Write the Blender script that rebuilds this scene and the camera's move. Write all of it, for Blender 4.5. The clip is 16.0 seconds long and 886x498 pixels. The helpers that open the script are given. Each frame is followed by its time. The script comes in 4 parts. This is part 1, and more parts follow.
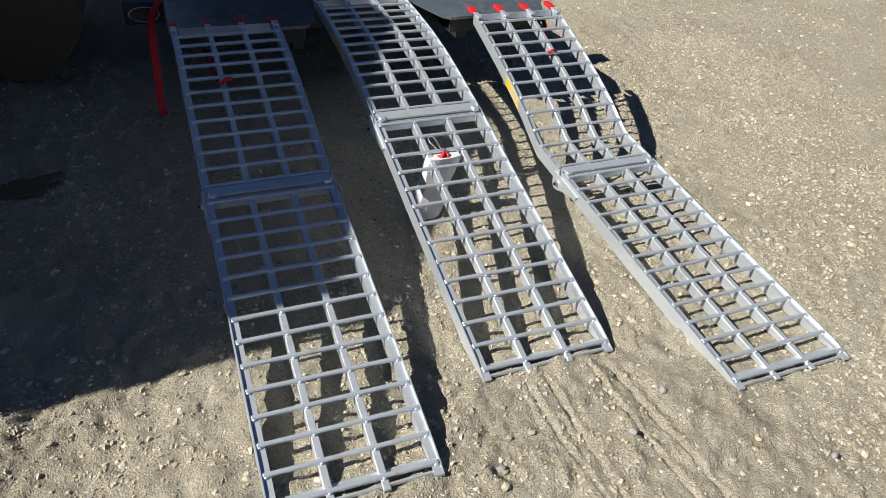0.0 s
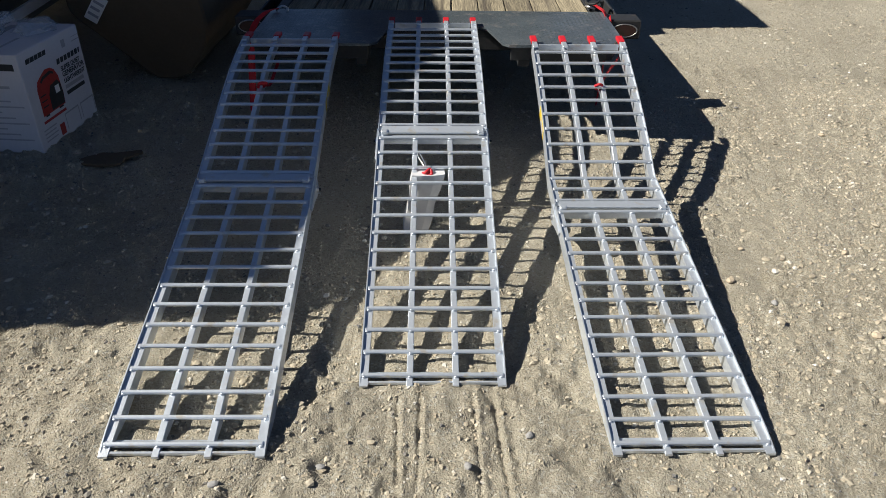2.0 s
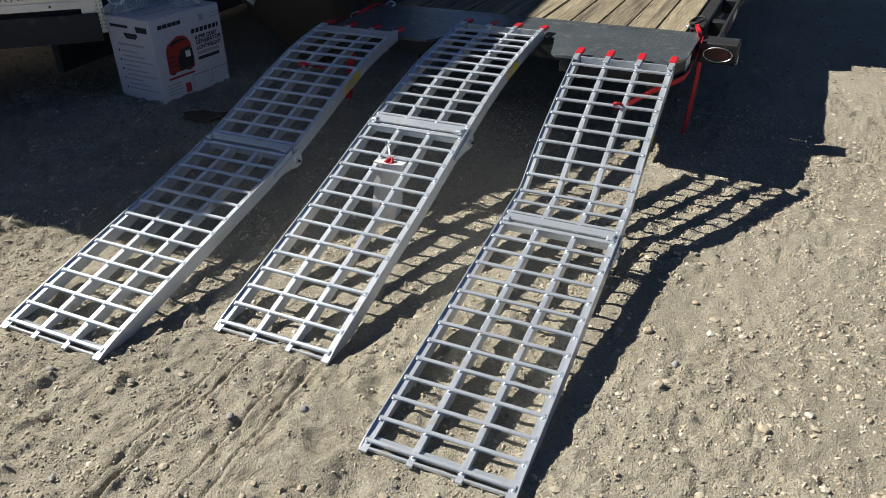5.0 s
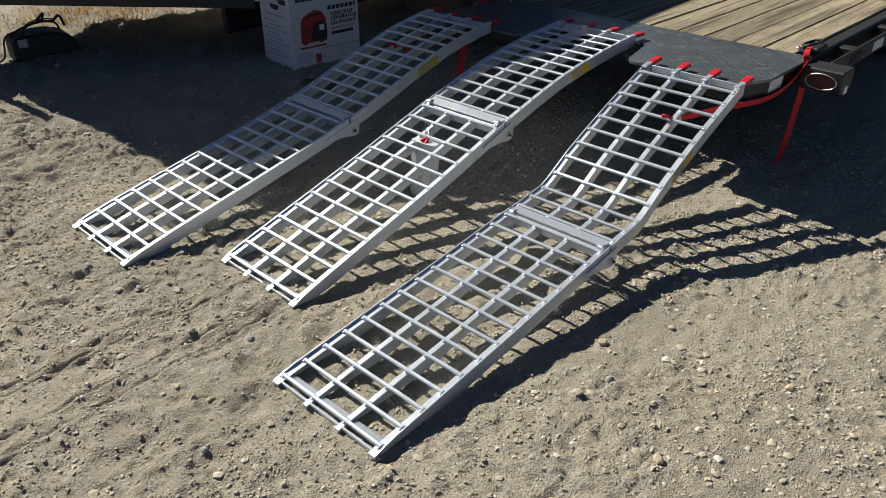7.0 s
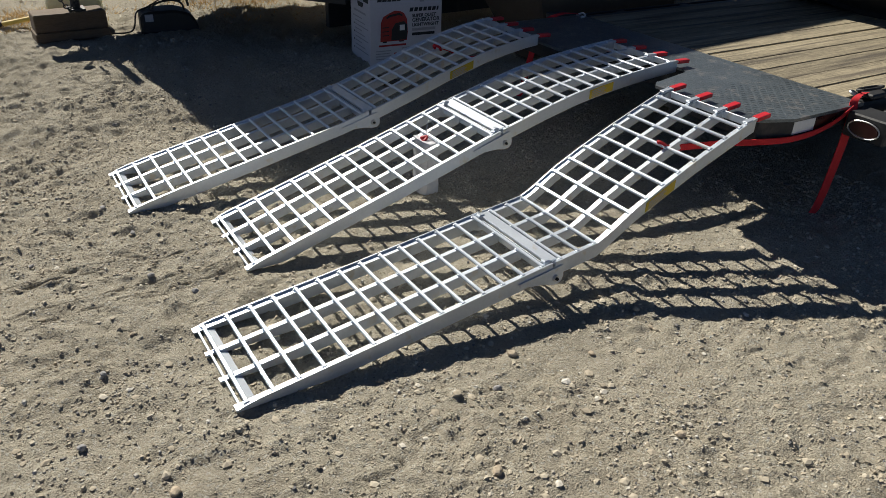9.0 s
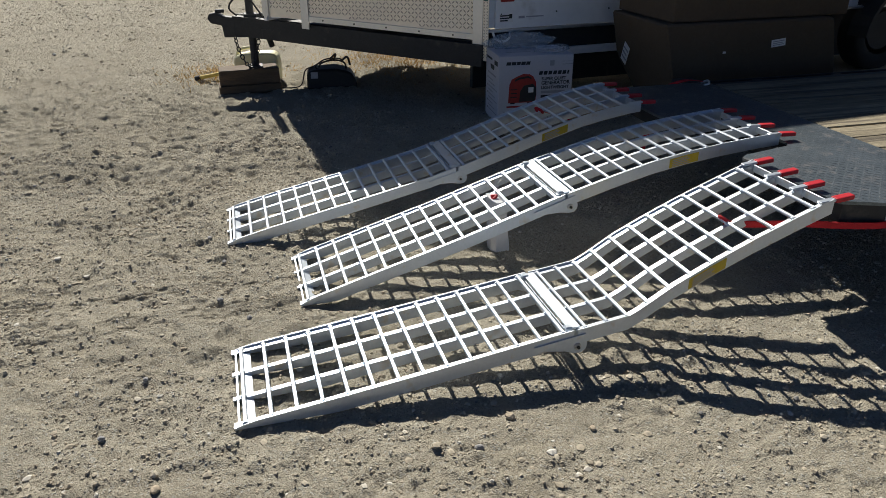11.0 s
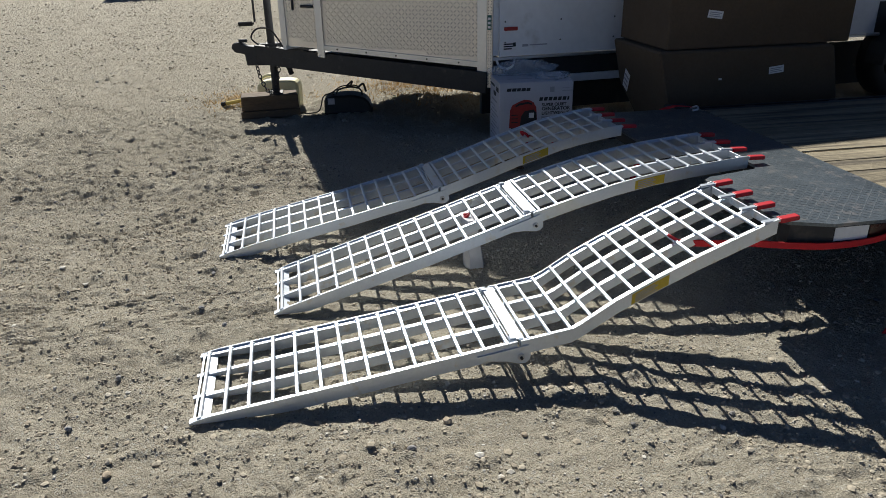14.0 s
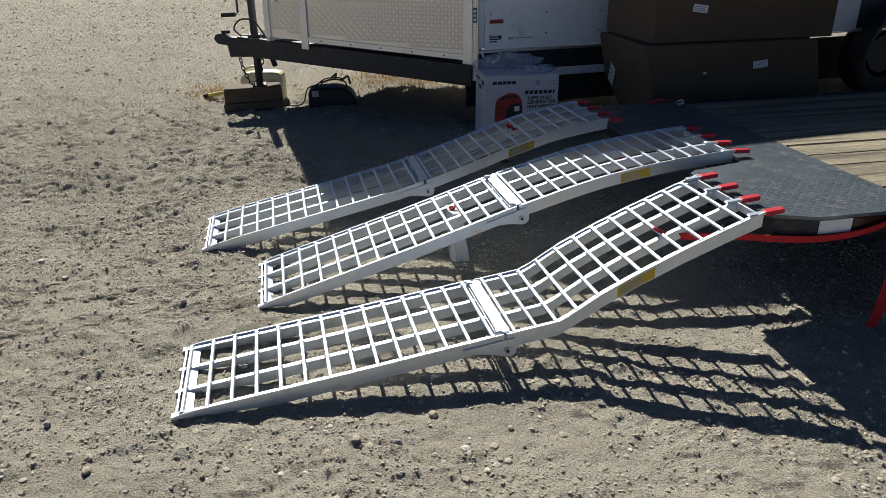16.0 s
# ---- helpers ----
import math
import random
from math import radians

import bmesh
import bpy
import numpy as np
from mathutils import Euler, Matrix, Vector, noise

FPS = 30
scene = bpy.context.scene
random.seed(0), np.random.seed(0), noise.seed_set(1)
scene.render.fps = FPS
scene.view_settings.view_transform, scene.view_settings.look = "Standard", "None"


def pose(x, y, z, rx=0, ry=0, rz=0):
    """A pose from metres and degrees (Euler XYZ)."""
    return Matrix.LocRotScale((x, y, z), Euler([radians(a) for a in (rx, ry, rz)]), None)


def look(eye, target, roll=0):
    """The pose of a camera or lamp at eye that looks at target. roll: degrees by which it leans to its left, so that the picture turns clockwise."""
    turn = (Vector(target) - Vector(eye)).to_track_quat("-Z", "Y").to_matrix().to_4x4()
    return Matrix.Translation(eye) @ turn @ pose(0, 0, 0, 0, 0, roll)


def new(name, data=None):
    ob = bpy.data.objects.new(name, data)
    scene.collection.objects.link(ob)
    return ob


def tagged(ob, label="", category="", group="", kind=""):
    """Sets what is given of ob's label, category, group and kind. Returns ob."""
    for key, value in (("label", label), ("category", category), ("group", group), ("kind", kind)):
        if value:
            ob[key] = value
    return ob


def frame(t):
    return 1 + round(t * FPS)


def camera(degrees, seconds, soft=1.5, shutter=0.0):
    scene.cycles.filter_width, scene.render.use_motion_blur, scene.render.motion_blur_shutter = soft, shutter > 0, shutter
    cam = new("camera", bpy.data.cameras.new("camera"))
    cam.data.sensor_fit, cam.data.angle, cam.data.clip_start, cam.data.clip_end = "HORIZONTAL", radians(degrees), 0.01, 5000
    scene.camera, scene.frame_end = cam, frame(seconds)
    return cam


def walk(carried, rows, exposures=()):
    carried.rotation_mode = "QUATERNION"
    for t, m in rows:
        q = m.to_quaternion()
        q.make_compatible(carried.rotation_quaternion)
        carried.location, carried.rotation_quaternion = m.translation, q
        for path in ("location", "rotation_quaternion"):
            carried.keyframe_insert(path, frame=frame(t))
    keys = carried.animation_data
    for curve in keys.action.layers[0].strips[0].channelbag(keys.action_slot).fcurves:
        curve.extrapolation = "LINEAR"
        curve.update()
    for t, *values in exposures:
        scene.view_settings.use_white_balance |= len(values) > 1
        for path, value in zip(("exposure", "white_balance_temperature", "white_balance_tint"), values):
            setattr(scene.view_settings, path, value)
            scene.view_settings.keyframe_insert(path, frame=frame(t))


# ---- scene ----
cam = camera(62.9, 16.0, soft=0.45)
PATH = [
    (0, (-0.679, -1.34, 1.461), (-0.066, 0.197, 0.337), 3.4),
    (0.5, (-0.447, -1.469, 1.464), (-0.089, 0.175, 0.383), 1.2),
    (1, (-0.24, -1.538, 1.464), (0.0, 0.122, 0.375), 0.4),
    (1.5, (0.017, -1.495, 1.456), (0.218, 0.136, 0.317), 4.1),
    (1.9, (0.158, -1.542, 1.441), (0.127, 0.157, 0.388), -0.5),
    (2, (0.241, -1.565, 1.454), (0.237, 0.129, 0.391), 0.6),
    (2.5, (0.432, -1.649, 1.44), (0.379, 0.027, 0.35), 1.0),
    (3, (0.61, -1.589, 1.421), (0.451, 0.053, 0.291), 2.8),
    (3.5, (0.807, -1.573, 1.426), (0.468, 0.067, 0.332), -2.4),
    (4, (1.088, -1.625, 1.428), (0.484, -0.03, 0.384), -2.3),
    (4.5, (1.266, -1.496, 1.405), (0.585, 0.051, 0.336), -0.9),
    (4.7, (1.353, -1.434, 1.408), (0.654, 0.122, 0.363), -0.7),
    (6.8, (2.049, -1.083, 1.382), (0.856, 0.178, 0.389), -0.9),
    (7, (2.133, -1.051, 1.388), (0.934, 0.18, 0.365), 0.1),
    (7.5, (2.245, -0.968, 1.392), (1.013, 0.21, 0.344), 1.2),
    (8, (2.31, -0.787, 1.38), (1.048, 0.409, 0.391), 2.9),
    (8.5, (2.433, -0.663, 1.379), (1.083, 0.44, 0.398), 1.4),
    (8.7, (2.514, -0.625, 1.366), (1.109, 0.398, 0.376), 1.6),
    (10.8, (2.909, -0.106, 1.396), (1.178, 0.39, 0.527), 0.7),
    (11, (2.896, -0.07, 1.401), (1.149, 0.377, 0.536), -0.3),
    (11.5, (2.846, 0.026, 1.384), (1.098, 0.485, 0.528), -0.7),
    (12, (2.9, 0.11, 1.39), (1.154, 0.476, 0.486), -0.6),
    (12.5, (3.039, 0.183, 1.397), (1.271, 0.493, 0.513), 0.5),
    (13, (3.071, 0.199, 1.4), (1.297, 0.509, 0.53), -0.5),
    (13.5, (3.095, 0.209, 1.405), (1.303, 0.532, 0.577), -0.5),
    (14, (3.102, 0.224, 1.408), (1.295, 0.544, 0.613), -1.1),
    (14.5, (3.104, 0.241, 1.406), (1.319, 0.565, 0.562), -1.7),
    (15, (3.108, 0.229, 1.402), (1.313, 0.574, 0.59), -1.0),
    (15.5, (3.108, 0.23, 1.405), (1.301, 0.558, 0.612), -1.3),
    (16, (3.087, 0.222, 1.394), (1.294, 0.583, 0.585), -0.5),
]
walk(cam, [(t, look(e, a, r)) for t, e, a, r in PATH], [(0, 0.62, 6650, 10), (2.5, 0.66, 6680, 10), (4.5, 0.68, 6680, 10), (7, 0.50, 6720, 10), (8.5, 0.45, 6720, 10), (12, 0.40, 6520, 10), (16, 0.48, 6380, 10)])

# ---- sky, sun ----
SUN_TO = Vector((-1.17, -0.13, 1.0)).normalized()
world = bpy.data.worlds.new("sky")
scene.world = world
world.use_nodes = True
wn = world.node_tree
sky = wn.nodes.new("ShaderNodeTexSky")
sky.sky_type = "NISHITA"
sky.sun_disc = False
sky.sun_elevation = math.asin(SUN_TO.z)
sky.sun_rotation = math.atan2(SUN_TO.x, SUN_TO.y)
sky.altitude = 2500
sky.air_density = 0.55
sky.dust_density = 0.1
sky.ozone_density = 4.0
wn.nodes["Background"].inputs[1].default_value = 0.05
wn.links.new(sky.outputs[0], wn.nodes["Background"].inputs[0])
sun = new("sun", bpy.data.lights.new("sun", "SUN"))
sun.data.energy = 5.0
sun.data.angle = radians(0.55)
sun.data.color = (1.0, 0.965, 0.88)
sun.matrix_world = look(SUN_TO * 30, (0, 0, 0))

# ---- materials ----


def mat(name, color, rough=0.6, metal=0.0, vary=0.15, scale=8.0, fine=60.0, bump=0.0, bump_scale=None, spots=None, stretch=(1, 1, 1), island=0.0):
    """Principled material with two scales of colour variation, relief, and optional stains (colour, amount, scale)."""
    m = bpy.data.materials.new(name)
    m.use_nodes = True
    t = m.node_tree
    b = t.nodes["Principled BSDF"]
    b.inputs["Roughness"].default_value = rough
    b.inputs["Metallic"].default_value = metal
    tc = t.nodes.new("ShaderNodeTexCoord")
    mp = t.nodes.new("ShaderNodeMapping")
    mp.inputs["Scale"].default_value = stretch
    t.links.new(tc.outputs["Object"], mp.inputs[0])

    def nz(s, detail=4.0):
        n = t.nodes.new("ShaderNodeTexNoise")
        n.inputs["Scale"].default_value = s
        n.inputs["Detail"].default_value = detail
        t.links.new(mp.outputs[0], n.inputs["Vector"])
        return n.outputs["Fac"]

    def mix(a, c, f, mode="MIX"):
        n = t.nodes.new("ShaderNodeMix")
        n.data_type = "RGBA"
        n.blend_type = mode
        for k, v in ((6, a), (7, c), (0, f)):
            if isinstance(v, (tuple, list)):
                n.inputs[k].default_value = (*v[:3], 1)
            elif isinstance(v, (int, float)):
                n.inputs[k].default_value = v
            else:
                t.links.new(v, n.inputs[k])
        return n.outputs[2]

    def ramp(f, lo, hi):
        n = t.nodes.new("ShaderNodeMapRange")
        n.inputs[1].default_value, n.inputs[2].default_value = lo, hi
        t.links.new(f, n.inputs[0])
        return n.outputs[0]

    dark = tuple(v * (1 - vary) for v in color)
    lite = tuple(min(1.0, v * (1 + vary)) for v in color)
    c = mix(dark, lite, ramp(nz(scale), 0.3, 0.7))
    c = mix(c, mix(dark, lite, ramp(nz(fine), 0.35, 0.65)), 0.5)
    if spots:
        c = mix(c, spots[0], ramp(nz(spots[2], 6.0), 0.62 - spots[1], 0.72 - spots[1] * 0.6))
    if island:
        oi = t.nodes.new("ShaderNodeObjectInfo")
        c = mix(c, mix(c, (1 - island,) * 3, 1.0, "MULTIPLY"), oi.outputs["Random"])
    t.links.new(c, b.inputs["Base Color"])
    r = t.nodes.new("ShaderNodeMapRange")
    r.inputs[3].default_value, r.inputs[4].default_value = max(0.05, rough - 0.1), min(1, rough + 0.1)
    t.links.new(nz(scale * 2.3), r.inputs[0])
    t.links.new(r.outputs[0], b.inputs["Roughness"])
    if bump:
        bn = t.nodes.new("ShaderNodeBump")
        bn.inputs["Strength"].default_value = 1.0
        bn.inputs["Distance"].default_value = bump
        t.links.new(nz(bump_scale or fine, 6.0), bn.inputs["Height"])
        t.links.new(bn.outputs[0], b.inputs["Normal"])
    return m


def gravel_material():
    m = bpy.data.materials.new("gravel_dirt")
    m.use_nodes = True
    t = m.node_tree
    L = t.links.new
    b = t.nodes["Principled BSDF"]
    b.inputs["Roughness"].default_value = 0.95
    b.inputs["Specular IOR Level"].default_value = 0.2
    tc = t.nodes.new("ShaderNodeTexCoord")

    def noise_tex(s, d=5.0, r=0.6):
        n = t.nodes.new("ShaderNodeTexNoise")
        n.inputs["Scale"].default_value, n.inputs["Detail"].default_value, n.inputs["Roughness"].default_value = s, d, r
        L(tc.outputs["Object"], n.inputs["Vector"])
        return n.outputs["Fac"]

    def vor(s, out):
        n = t.nodes.new("ShaderNodeTexVoronoi")
        n.inputs["Scale"].default_value = s
        L(tc.outputs["Object"], n.inputs["Vector"])
        return n.outputs[out]

    def cr(f, *stops):
        n = t.nodes.new("ShaderNodeValToRGB")
        while len(n.color_ramp.elements) < len(stops):
            n.color_ramp.elements.new(0.5)
        for e, (p, c) in zip(n.color_ramp.elements, stops):
            e.position, e.color = p, (*c, 1)
        L(f, n.inputs[0])
        return n.outputs[0]

    def mix(a, c, f, mode="MIX"):
        n = t.nodes.new("ShaderNodeMix")
        n.data_type, n.blend_type = "RGBA", mode
        for k, v in ((6, a), (7, c), (0, f)):
            if isinstance(v, (int, float)):
                n.inputs[k].default_value = v
            else:
                L(v, n.inputs[k])
        return n.outputs[2]

    big = cr(noise_tex(1.3, 8, 0.7), (0.32, (0.356, 0.295, 0.207)), (0.68, (0.563, 0.520, 0.421)))
    mid = cr(noise_tex(11, 9, 0.78), (0.3, (0.384, 0.332, 0.244)), (0.7, (0.606, 0.569, 0.475)))
    c = mix(big, mid, 0.55)
    sep = t.nodes.new("ShaderNodeSeparateColor")
    L(vor(150, "Color"), sep.inputs[0])
    grain = cr(sep.outputs[0], (0.0, (0.327, 0.292, 0.234)), (0.3, (0.480, 0.433, 0.341)), (0.85, (0.548, 0.509, 0.410)), (1.0, (0.632, 0.641, 0.616)))
    c = mix(c, grain, 0.5)
    L(c, b.inputs["Base Color"])

    def bump(h, dist, prev=None, strength=None):
        n = t.nodes.new("ShaderNodeBump")
        if strength:
            L(strength, n.inputs["Strength"])
        n.inputs["Distance"].default_value = dist
        L(h, n.inputs["Height"])
        if prev:
            L(prev, n.inputs["Normal"])
        return n.outputs[0]

    loose = cr(noise_tex(1.9, 4, 0.6), (0.36, (0.5, 0.5, 0.5)), (0.62, (1, 1, 1)))
    sp = t.nodes.new("ShaderNodeSeparateXYZ")
    L(tc.outputs["Object"], sp.inputs[0])
    yard = t.nodes.new("ShaderNodeMapRange")
    for k, v in ((1, 0.2), (2, -2.2), (3, 0.45), (4, 1.0)):
        yard.inputs[k].default_value = v
    L(sp.outputs[0], yard.inputs[0])
    nb = bump(noise_tex(4.5, 5, 0.65), 0.09, None, yard.outputs[0])
    n0 = bump(noise_tex(13, 6, 0.7), 0.06, nb, yard.outputs[0])
    n1 = bump(noise_tex(48, 6, 0.75), 0.03, n0, loose)
    n2 = bump(noise_tex(130, 4, 0.7), 0.014, n1)
    n3 = bump(vor(210, "Distance"), -0.0028, n2)
    L(n3, b.inputs["Normal"])
    return m


def stone_material():
    m = bpy.data.materials.new("pebble_stone")
    m.use_nodes = True
    t = m.node_tree
    b = t.nodes["Principled BSDF"]
    b.inputs["Roughness"].default_value = 0.9
    g = t.nodes.new("ShaderNodeNewGeometry")
    r = t.nodes.new("ShaderNodeValToRGB")
    cols = ((0.0, (0.17, 0.17, 0.17)), (0.10, (0.33, 0.287, 0.215)), (0.45, (0.42, 0.367, 0.28)), (0.90, (0.49, 0.438, 0.345)), (1.0, (0.64, 0.615, 0.555)))
    while len(r.color_ramp.elements) < len(cols):
        r.color_ramp.elements.new(0.5)
    for e, (p, c) in zip(r.color_ramp.elements, cols):
        e.position, e.color = p, (*c, 1)
    t.links.new(g.outputs["Random Per Island"], r.inputs[0])
    t.links.new(r.outputs[0], b.inputs["Base Color"])
    return m


GRAVEL = gravel_material()
STONE = stone_material()
ALU = mat("dull_aluminium", (0.64, 0.69, 0.75), 0.36, 0.62, 0.05, 5, 90, 0.0006, 160, ((0.6, 0.58, 0.54), 0.02, 18))
ALU_OLD = mat("weathered_aluminium", (0.62, 0.62, 0.62), 0.42, 1.0, 0.06, 4, 50, 0.0005, 90)
DIAMOND = mat("diamond_plate_aluminium", (0.92, 0.84, 0.72), 0.38, 0.35, 0.05, 3, 30, 0.0006, 60)
# Same sheet as DIAMOND; the raised lugs' shading is put into this darker colour
LUG = mat("diamond_plate_tread_shade", (0.30, 0.272, 0.235), 0.45, 0.8, 0.08, 6, 40)
RED = mat("red_vinyl", (0.52, 0.015, 0.025), 0.45, 0, 0.1, 20, 90)
STRAP = mat("red_webbing", (0.50, 0.010, 0.018), 0.75, 0, 0.12, 30, 220, 0.0006, 400)
YELLOW = mat("yellow_sticker", (0.56, 0.40, 0.03), 0.5, 0, 0.08, 20, 90)
INK = mat("black_ink", (0.02, 0.02, 0.022), 0.6, 0, 0.1)
BLACK = mat("black_painted_steel", (0.020, 0.021, 0.023), 0.6, 0, 0.25, 6, 60, 0.0008, 80, ((0.06, 0.05, 0.045), -0.02, 9))
DECKPLATE = mat("worn_black_tread_plate", (0.125, 0.15, 0.168), 0.36, 0.5, 0.35, 5, 110, 0.0014, 120, ((0.24, 0.24, 0.24), 0.07, 22))
RUBBER = mat("black_rubber", (0.02, 0.02, 0.02), 0.8, 0, 0.2, 12, 80, 0.001, 90)
PLASTIC = mat("black_plastic", (0.013, 0.014, 0.015), 0.65, 0, 0.15, 12, 80)
WHITEP = mat("white_painted_sheet", (0.80, 0.81, 0.83), 0.35, 0, 0.05, 2, 20, 0.0006, 5, ((0.5, 0.48, 0.45), 0.0, 3))
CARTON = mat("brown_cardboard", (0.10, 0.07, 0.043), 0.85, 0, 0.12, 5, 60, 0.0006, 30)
WHITECARD = mat("white_printed_cardboard", (0.56, 0.56, 0.61), 0.55, 0, 0.04, 5, 60)
PAPER = mat("white_paper_label", (0.78, 0.78, 0.78), 0.6, 0, 0.03)
PRINTRED = mat("red_print", (0.36, 0.03, 0.025), 0.6, 0, 0.15)
GREYINK = mat("grey_print", (0.33, 0.34, 0.38), 0.6, 0, 0.1)
BAG = mat("white_plastic_bag", (0.60, 0.60, 0.62), 0.35, 0, 0.05, 8, 40, 0.003, 25)
CLEAR = mat("clear_plastic_film", (0.62, 0.68, 0.75), 0.25, 0, 0.05, 8, 40, 0.004, 22)
CLEAR.node_tree.nodes["Principled BSDF"].inputs["Alpha"].default_value = 0.32
JERRY = mat("cream_plastic_can", (0.85, 0.79, 0.48), 0.45, 0, 0.06, 6, 40)
TUBE = mat("yellow_plastic_spout", (0.7, 0.52, 0.12), 0.45, 0, 0.08)
BLOCKWOOD = mat("old_timber_block", (0.11, 0.075, 0.045), 0.85, 0, 0.3, 6, 40, 0.002, 40, stretch=(4, 0.6, 4))
STRAW = mat("dry_grass", (0.55, 0.36, 0.13), 0.8, 0, 0.3, 9, 60)
REFLW = mat("white_reflective_tape", (0.75, 0.76, 0.76), 0.35, 0, 0.06)
LAMP = mat("red_lamp_lens", (0.035, 0.006, 0.006), 0.3, 0, 0.05)
GREEN = mat("green_print", (0.03, 0.12, 0.10), 0.5, 0, 0.1)


def plank_material():
    m = mat("weathered_pine_plank", (0.30, 0.255, 0.172), 0.88, 0, 0.6, 1.7, 19, 0.004, 26, ((0.115, 0.095, 0.07), 0.09, 2.2), stretch=(9, 0.45, 9), island=0.45)
    return m


PLANK = plank_material()

# ---- mesh helpers ----


def mesh_ob(name, bm, material, smooth=False):
    me = bpy.data.meshes.new(name)
    bmesh.ops.recalc_face_normals(bm, faces=bm.faces)
    bm.to_mesh(me)
    bm.free()
    for m in (material if isinstance(material, (list, tuple)) else [material]):
        me.materials.append(m)
    if smooth:
        for p in me.polygons:
            p.use_smooth = True
    return new(name, me)


def part(name, bm, material, parent, label="", smooth=False):
    ob = mesh_ob(name, bm, material, smooth)
    ob.parent = parent
    if label:
        tagged(ob, label)
    return ob


def thing(name, m, label, category, group="", kind=""):
    ob = new(name)
    ob.empty_display_size = 0.1
    ob.matrix_world = m
    return tagged(ob, label, category, group, kind)


def box(lo, hi, bevel=0.0, bm=None, m=None, seg=1):
    """A box between two corners, its edges rounded, into a new or given bmesh, laid by m."""
    t = bmesh.new()
    bmesh.ops.create_cube(t, size=1)
    lo, hi = Vector(lo), Vector(hi)
    for v in t.verts:
        v.co = Vector([lo[i] + (v.co[i] + 0.5) * (hi[i] - lo[i]) for i in range(3)])
    if bevel:
        bmesh.ops.bevel(t, geom=t.edges[:], offset=bevel, segments=seg, affect="EDGES", profile=0.6)
    if m is not None:
        bmesh.ops.transform(t, matrix=m, verts=t.verts)
    return join(bm, t)


def join(bm, t):
    if bm is None:
        return t
    me = bpy.data.meshes.new("tmp")
    t.to_mesh(me)
    t.free()
    bm.from_mesh(me)
    bpy.data.meshes.remove(me)
    return bm


def tube(points, r, sides=10, bm=None, closed=False):
    """A round bar along points."""
    t = bmesh.new()
    pts = [Vector(p) for p in points]
    rings = []
    n = len(pts)
    up = Vector((0.123, 0.271, 0.955))
    for i, p in enumerate(pts):
        a, b = (pts[(i - 1) % n], pts[(i + 1) % n]) if closed else (pts[max(i - 1, 0)], pts[min(i + 1, n - 1)])
        d = (b - a).normalized()
        s = d.cross(up)
        if s.length < 0.1:
            s = d.cross(Vector((1, 0, 0)))
        s.normalize()
        u = s.cross(d)
        rings.append([t.verts.new(p + r * (math.cos(k * math.tau / sides) * s + math.sin(k * math.tau / sides) * u)) for k in range(sides)])
    for i in range(n if closed else n - 1):
        q, w = rings[i], rings[(i + 1) % n]
        for k in range(sides):
            t.faces.new((q[k], q[(k + 1) % sides], w[(k + 1) % sides], w[k]))
    if not closed:
        t.faces.new(rings[0])
        t.faces.new(rings[-1][::-1])
    return join(bm, t)


def sweep(section, stations, bm=None):
    """A closed section carried through stations; section(station) gives its 3D points."""
    t = bmesh.new()
    rings = [[t.verts.new(p) for p in section(s)] for s in stations]
    n = len(rings[0])
    for a, b in zip(rings, rings[1:]):
        for k in range(n):
            t.faces.new((a[k], a[(k + 1) % n], b[(k + 1) % n], b[k]))
    t.faces.new(rings[0])
    t.faces.new(rings[-1][::-1])
    return join(bm, t)


def slab(outline, axis, a, b, bm=None, bevel=0.0):
    """An outline of 2D points drawn out along axis (0 x, 1 y, 2 z) from a to b."""
    t = bmesh.new()

    def at(p, w):
        q = list(p)
        q.insert(axis, w)
        return q
    one = [t.verts.new(at(p, a)) for p in outline]
    two = [t.verts.new(at(p, b)) for p in outline]
    t.faces.new(one)
    t.faces.new(two[::-1])
    n = len(one)
    for k in range(n):
        t.faces.new((one[k], one[(k + 1) % n], two[(k + 1) % n], two[k]))
    if bevel:
        bmesh.ops.recalc_face_normals(t, faces=t.faces)
        bmesh.ops.bevel(t, geom=t.edges[:], offset=bevel, segments=1, affect="EDGES")
    return join(bm, t)


def ribbon(points, half, thick=0.002):
    """A flat webbing strap along points; half is its half-width vector."""
    h = Vector(half)
    pts = [Vector(p) for p in points]

    def sec(i):
        a, b = pts[max(i - 1, 0)], pts[min(i + 1, len(pts) - 1)]
        n = (b - a).normalized().cross(h.normalized()) * thick
        return [pts[i] - h - n, pts[i] + h - n, pts[i] + h + n, pts[i] - h + n]
    return sweep(sec, range(len(pts)))


def curve_pts(pts, n=8):
    """Points of a smooth curve through pts."""
    pts = [Vector(p) for p in pts]
    out = []
    for i in range(len(pts) - 1):
        p0, p1, p2, p3 = pts[max(i - 1, 0)], pts[i], pts[i + 1], pts[min(i + 2, len(pts) - 1)]
        for k in range(n):
            u = k / n
            out.append(0.5 * ((2 * p1) + (p2 - p0) * u + (2 * p0 - 5 * p1 + 4 * p2 - p3) * u * u + (3 * p1 - p0 - 3 * p2 + p3) * u ** 3))
    return out + [pts[-1]]


# ---- ground ----


def smooth(a, b, x):
    u = min(1.0, max(0.0, (x - a) / (b - a)))
    return u * u * (3 - 2 * u)


RUTS = ((0.112, -0.045, 0.0065, 0.007), (0.170, -0.02, 0.0065, 0.010), (0.324, -0.05, 0.006, 0.007), (0.384, -0.06, 0.0065, 0.008))


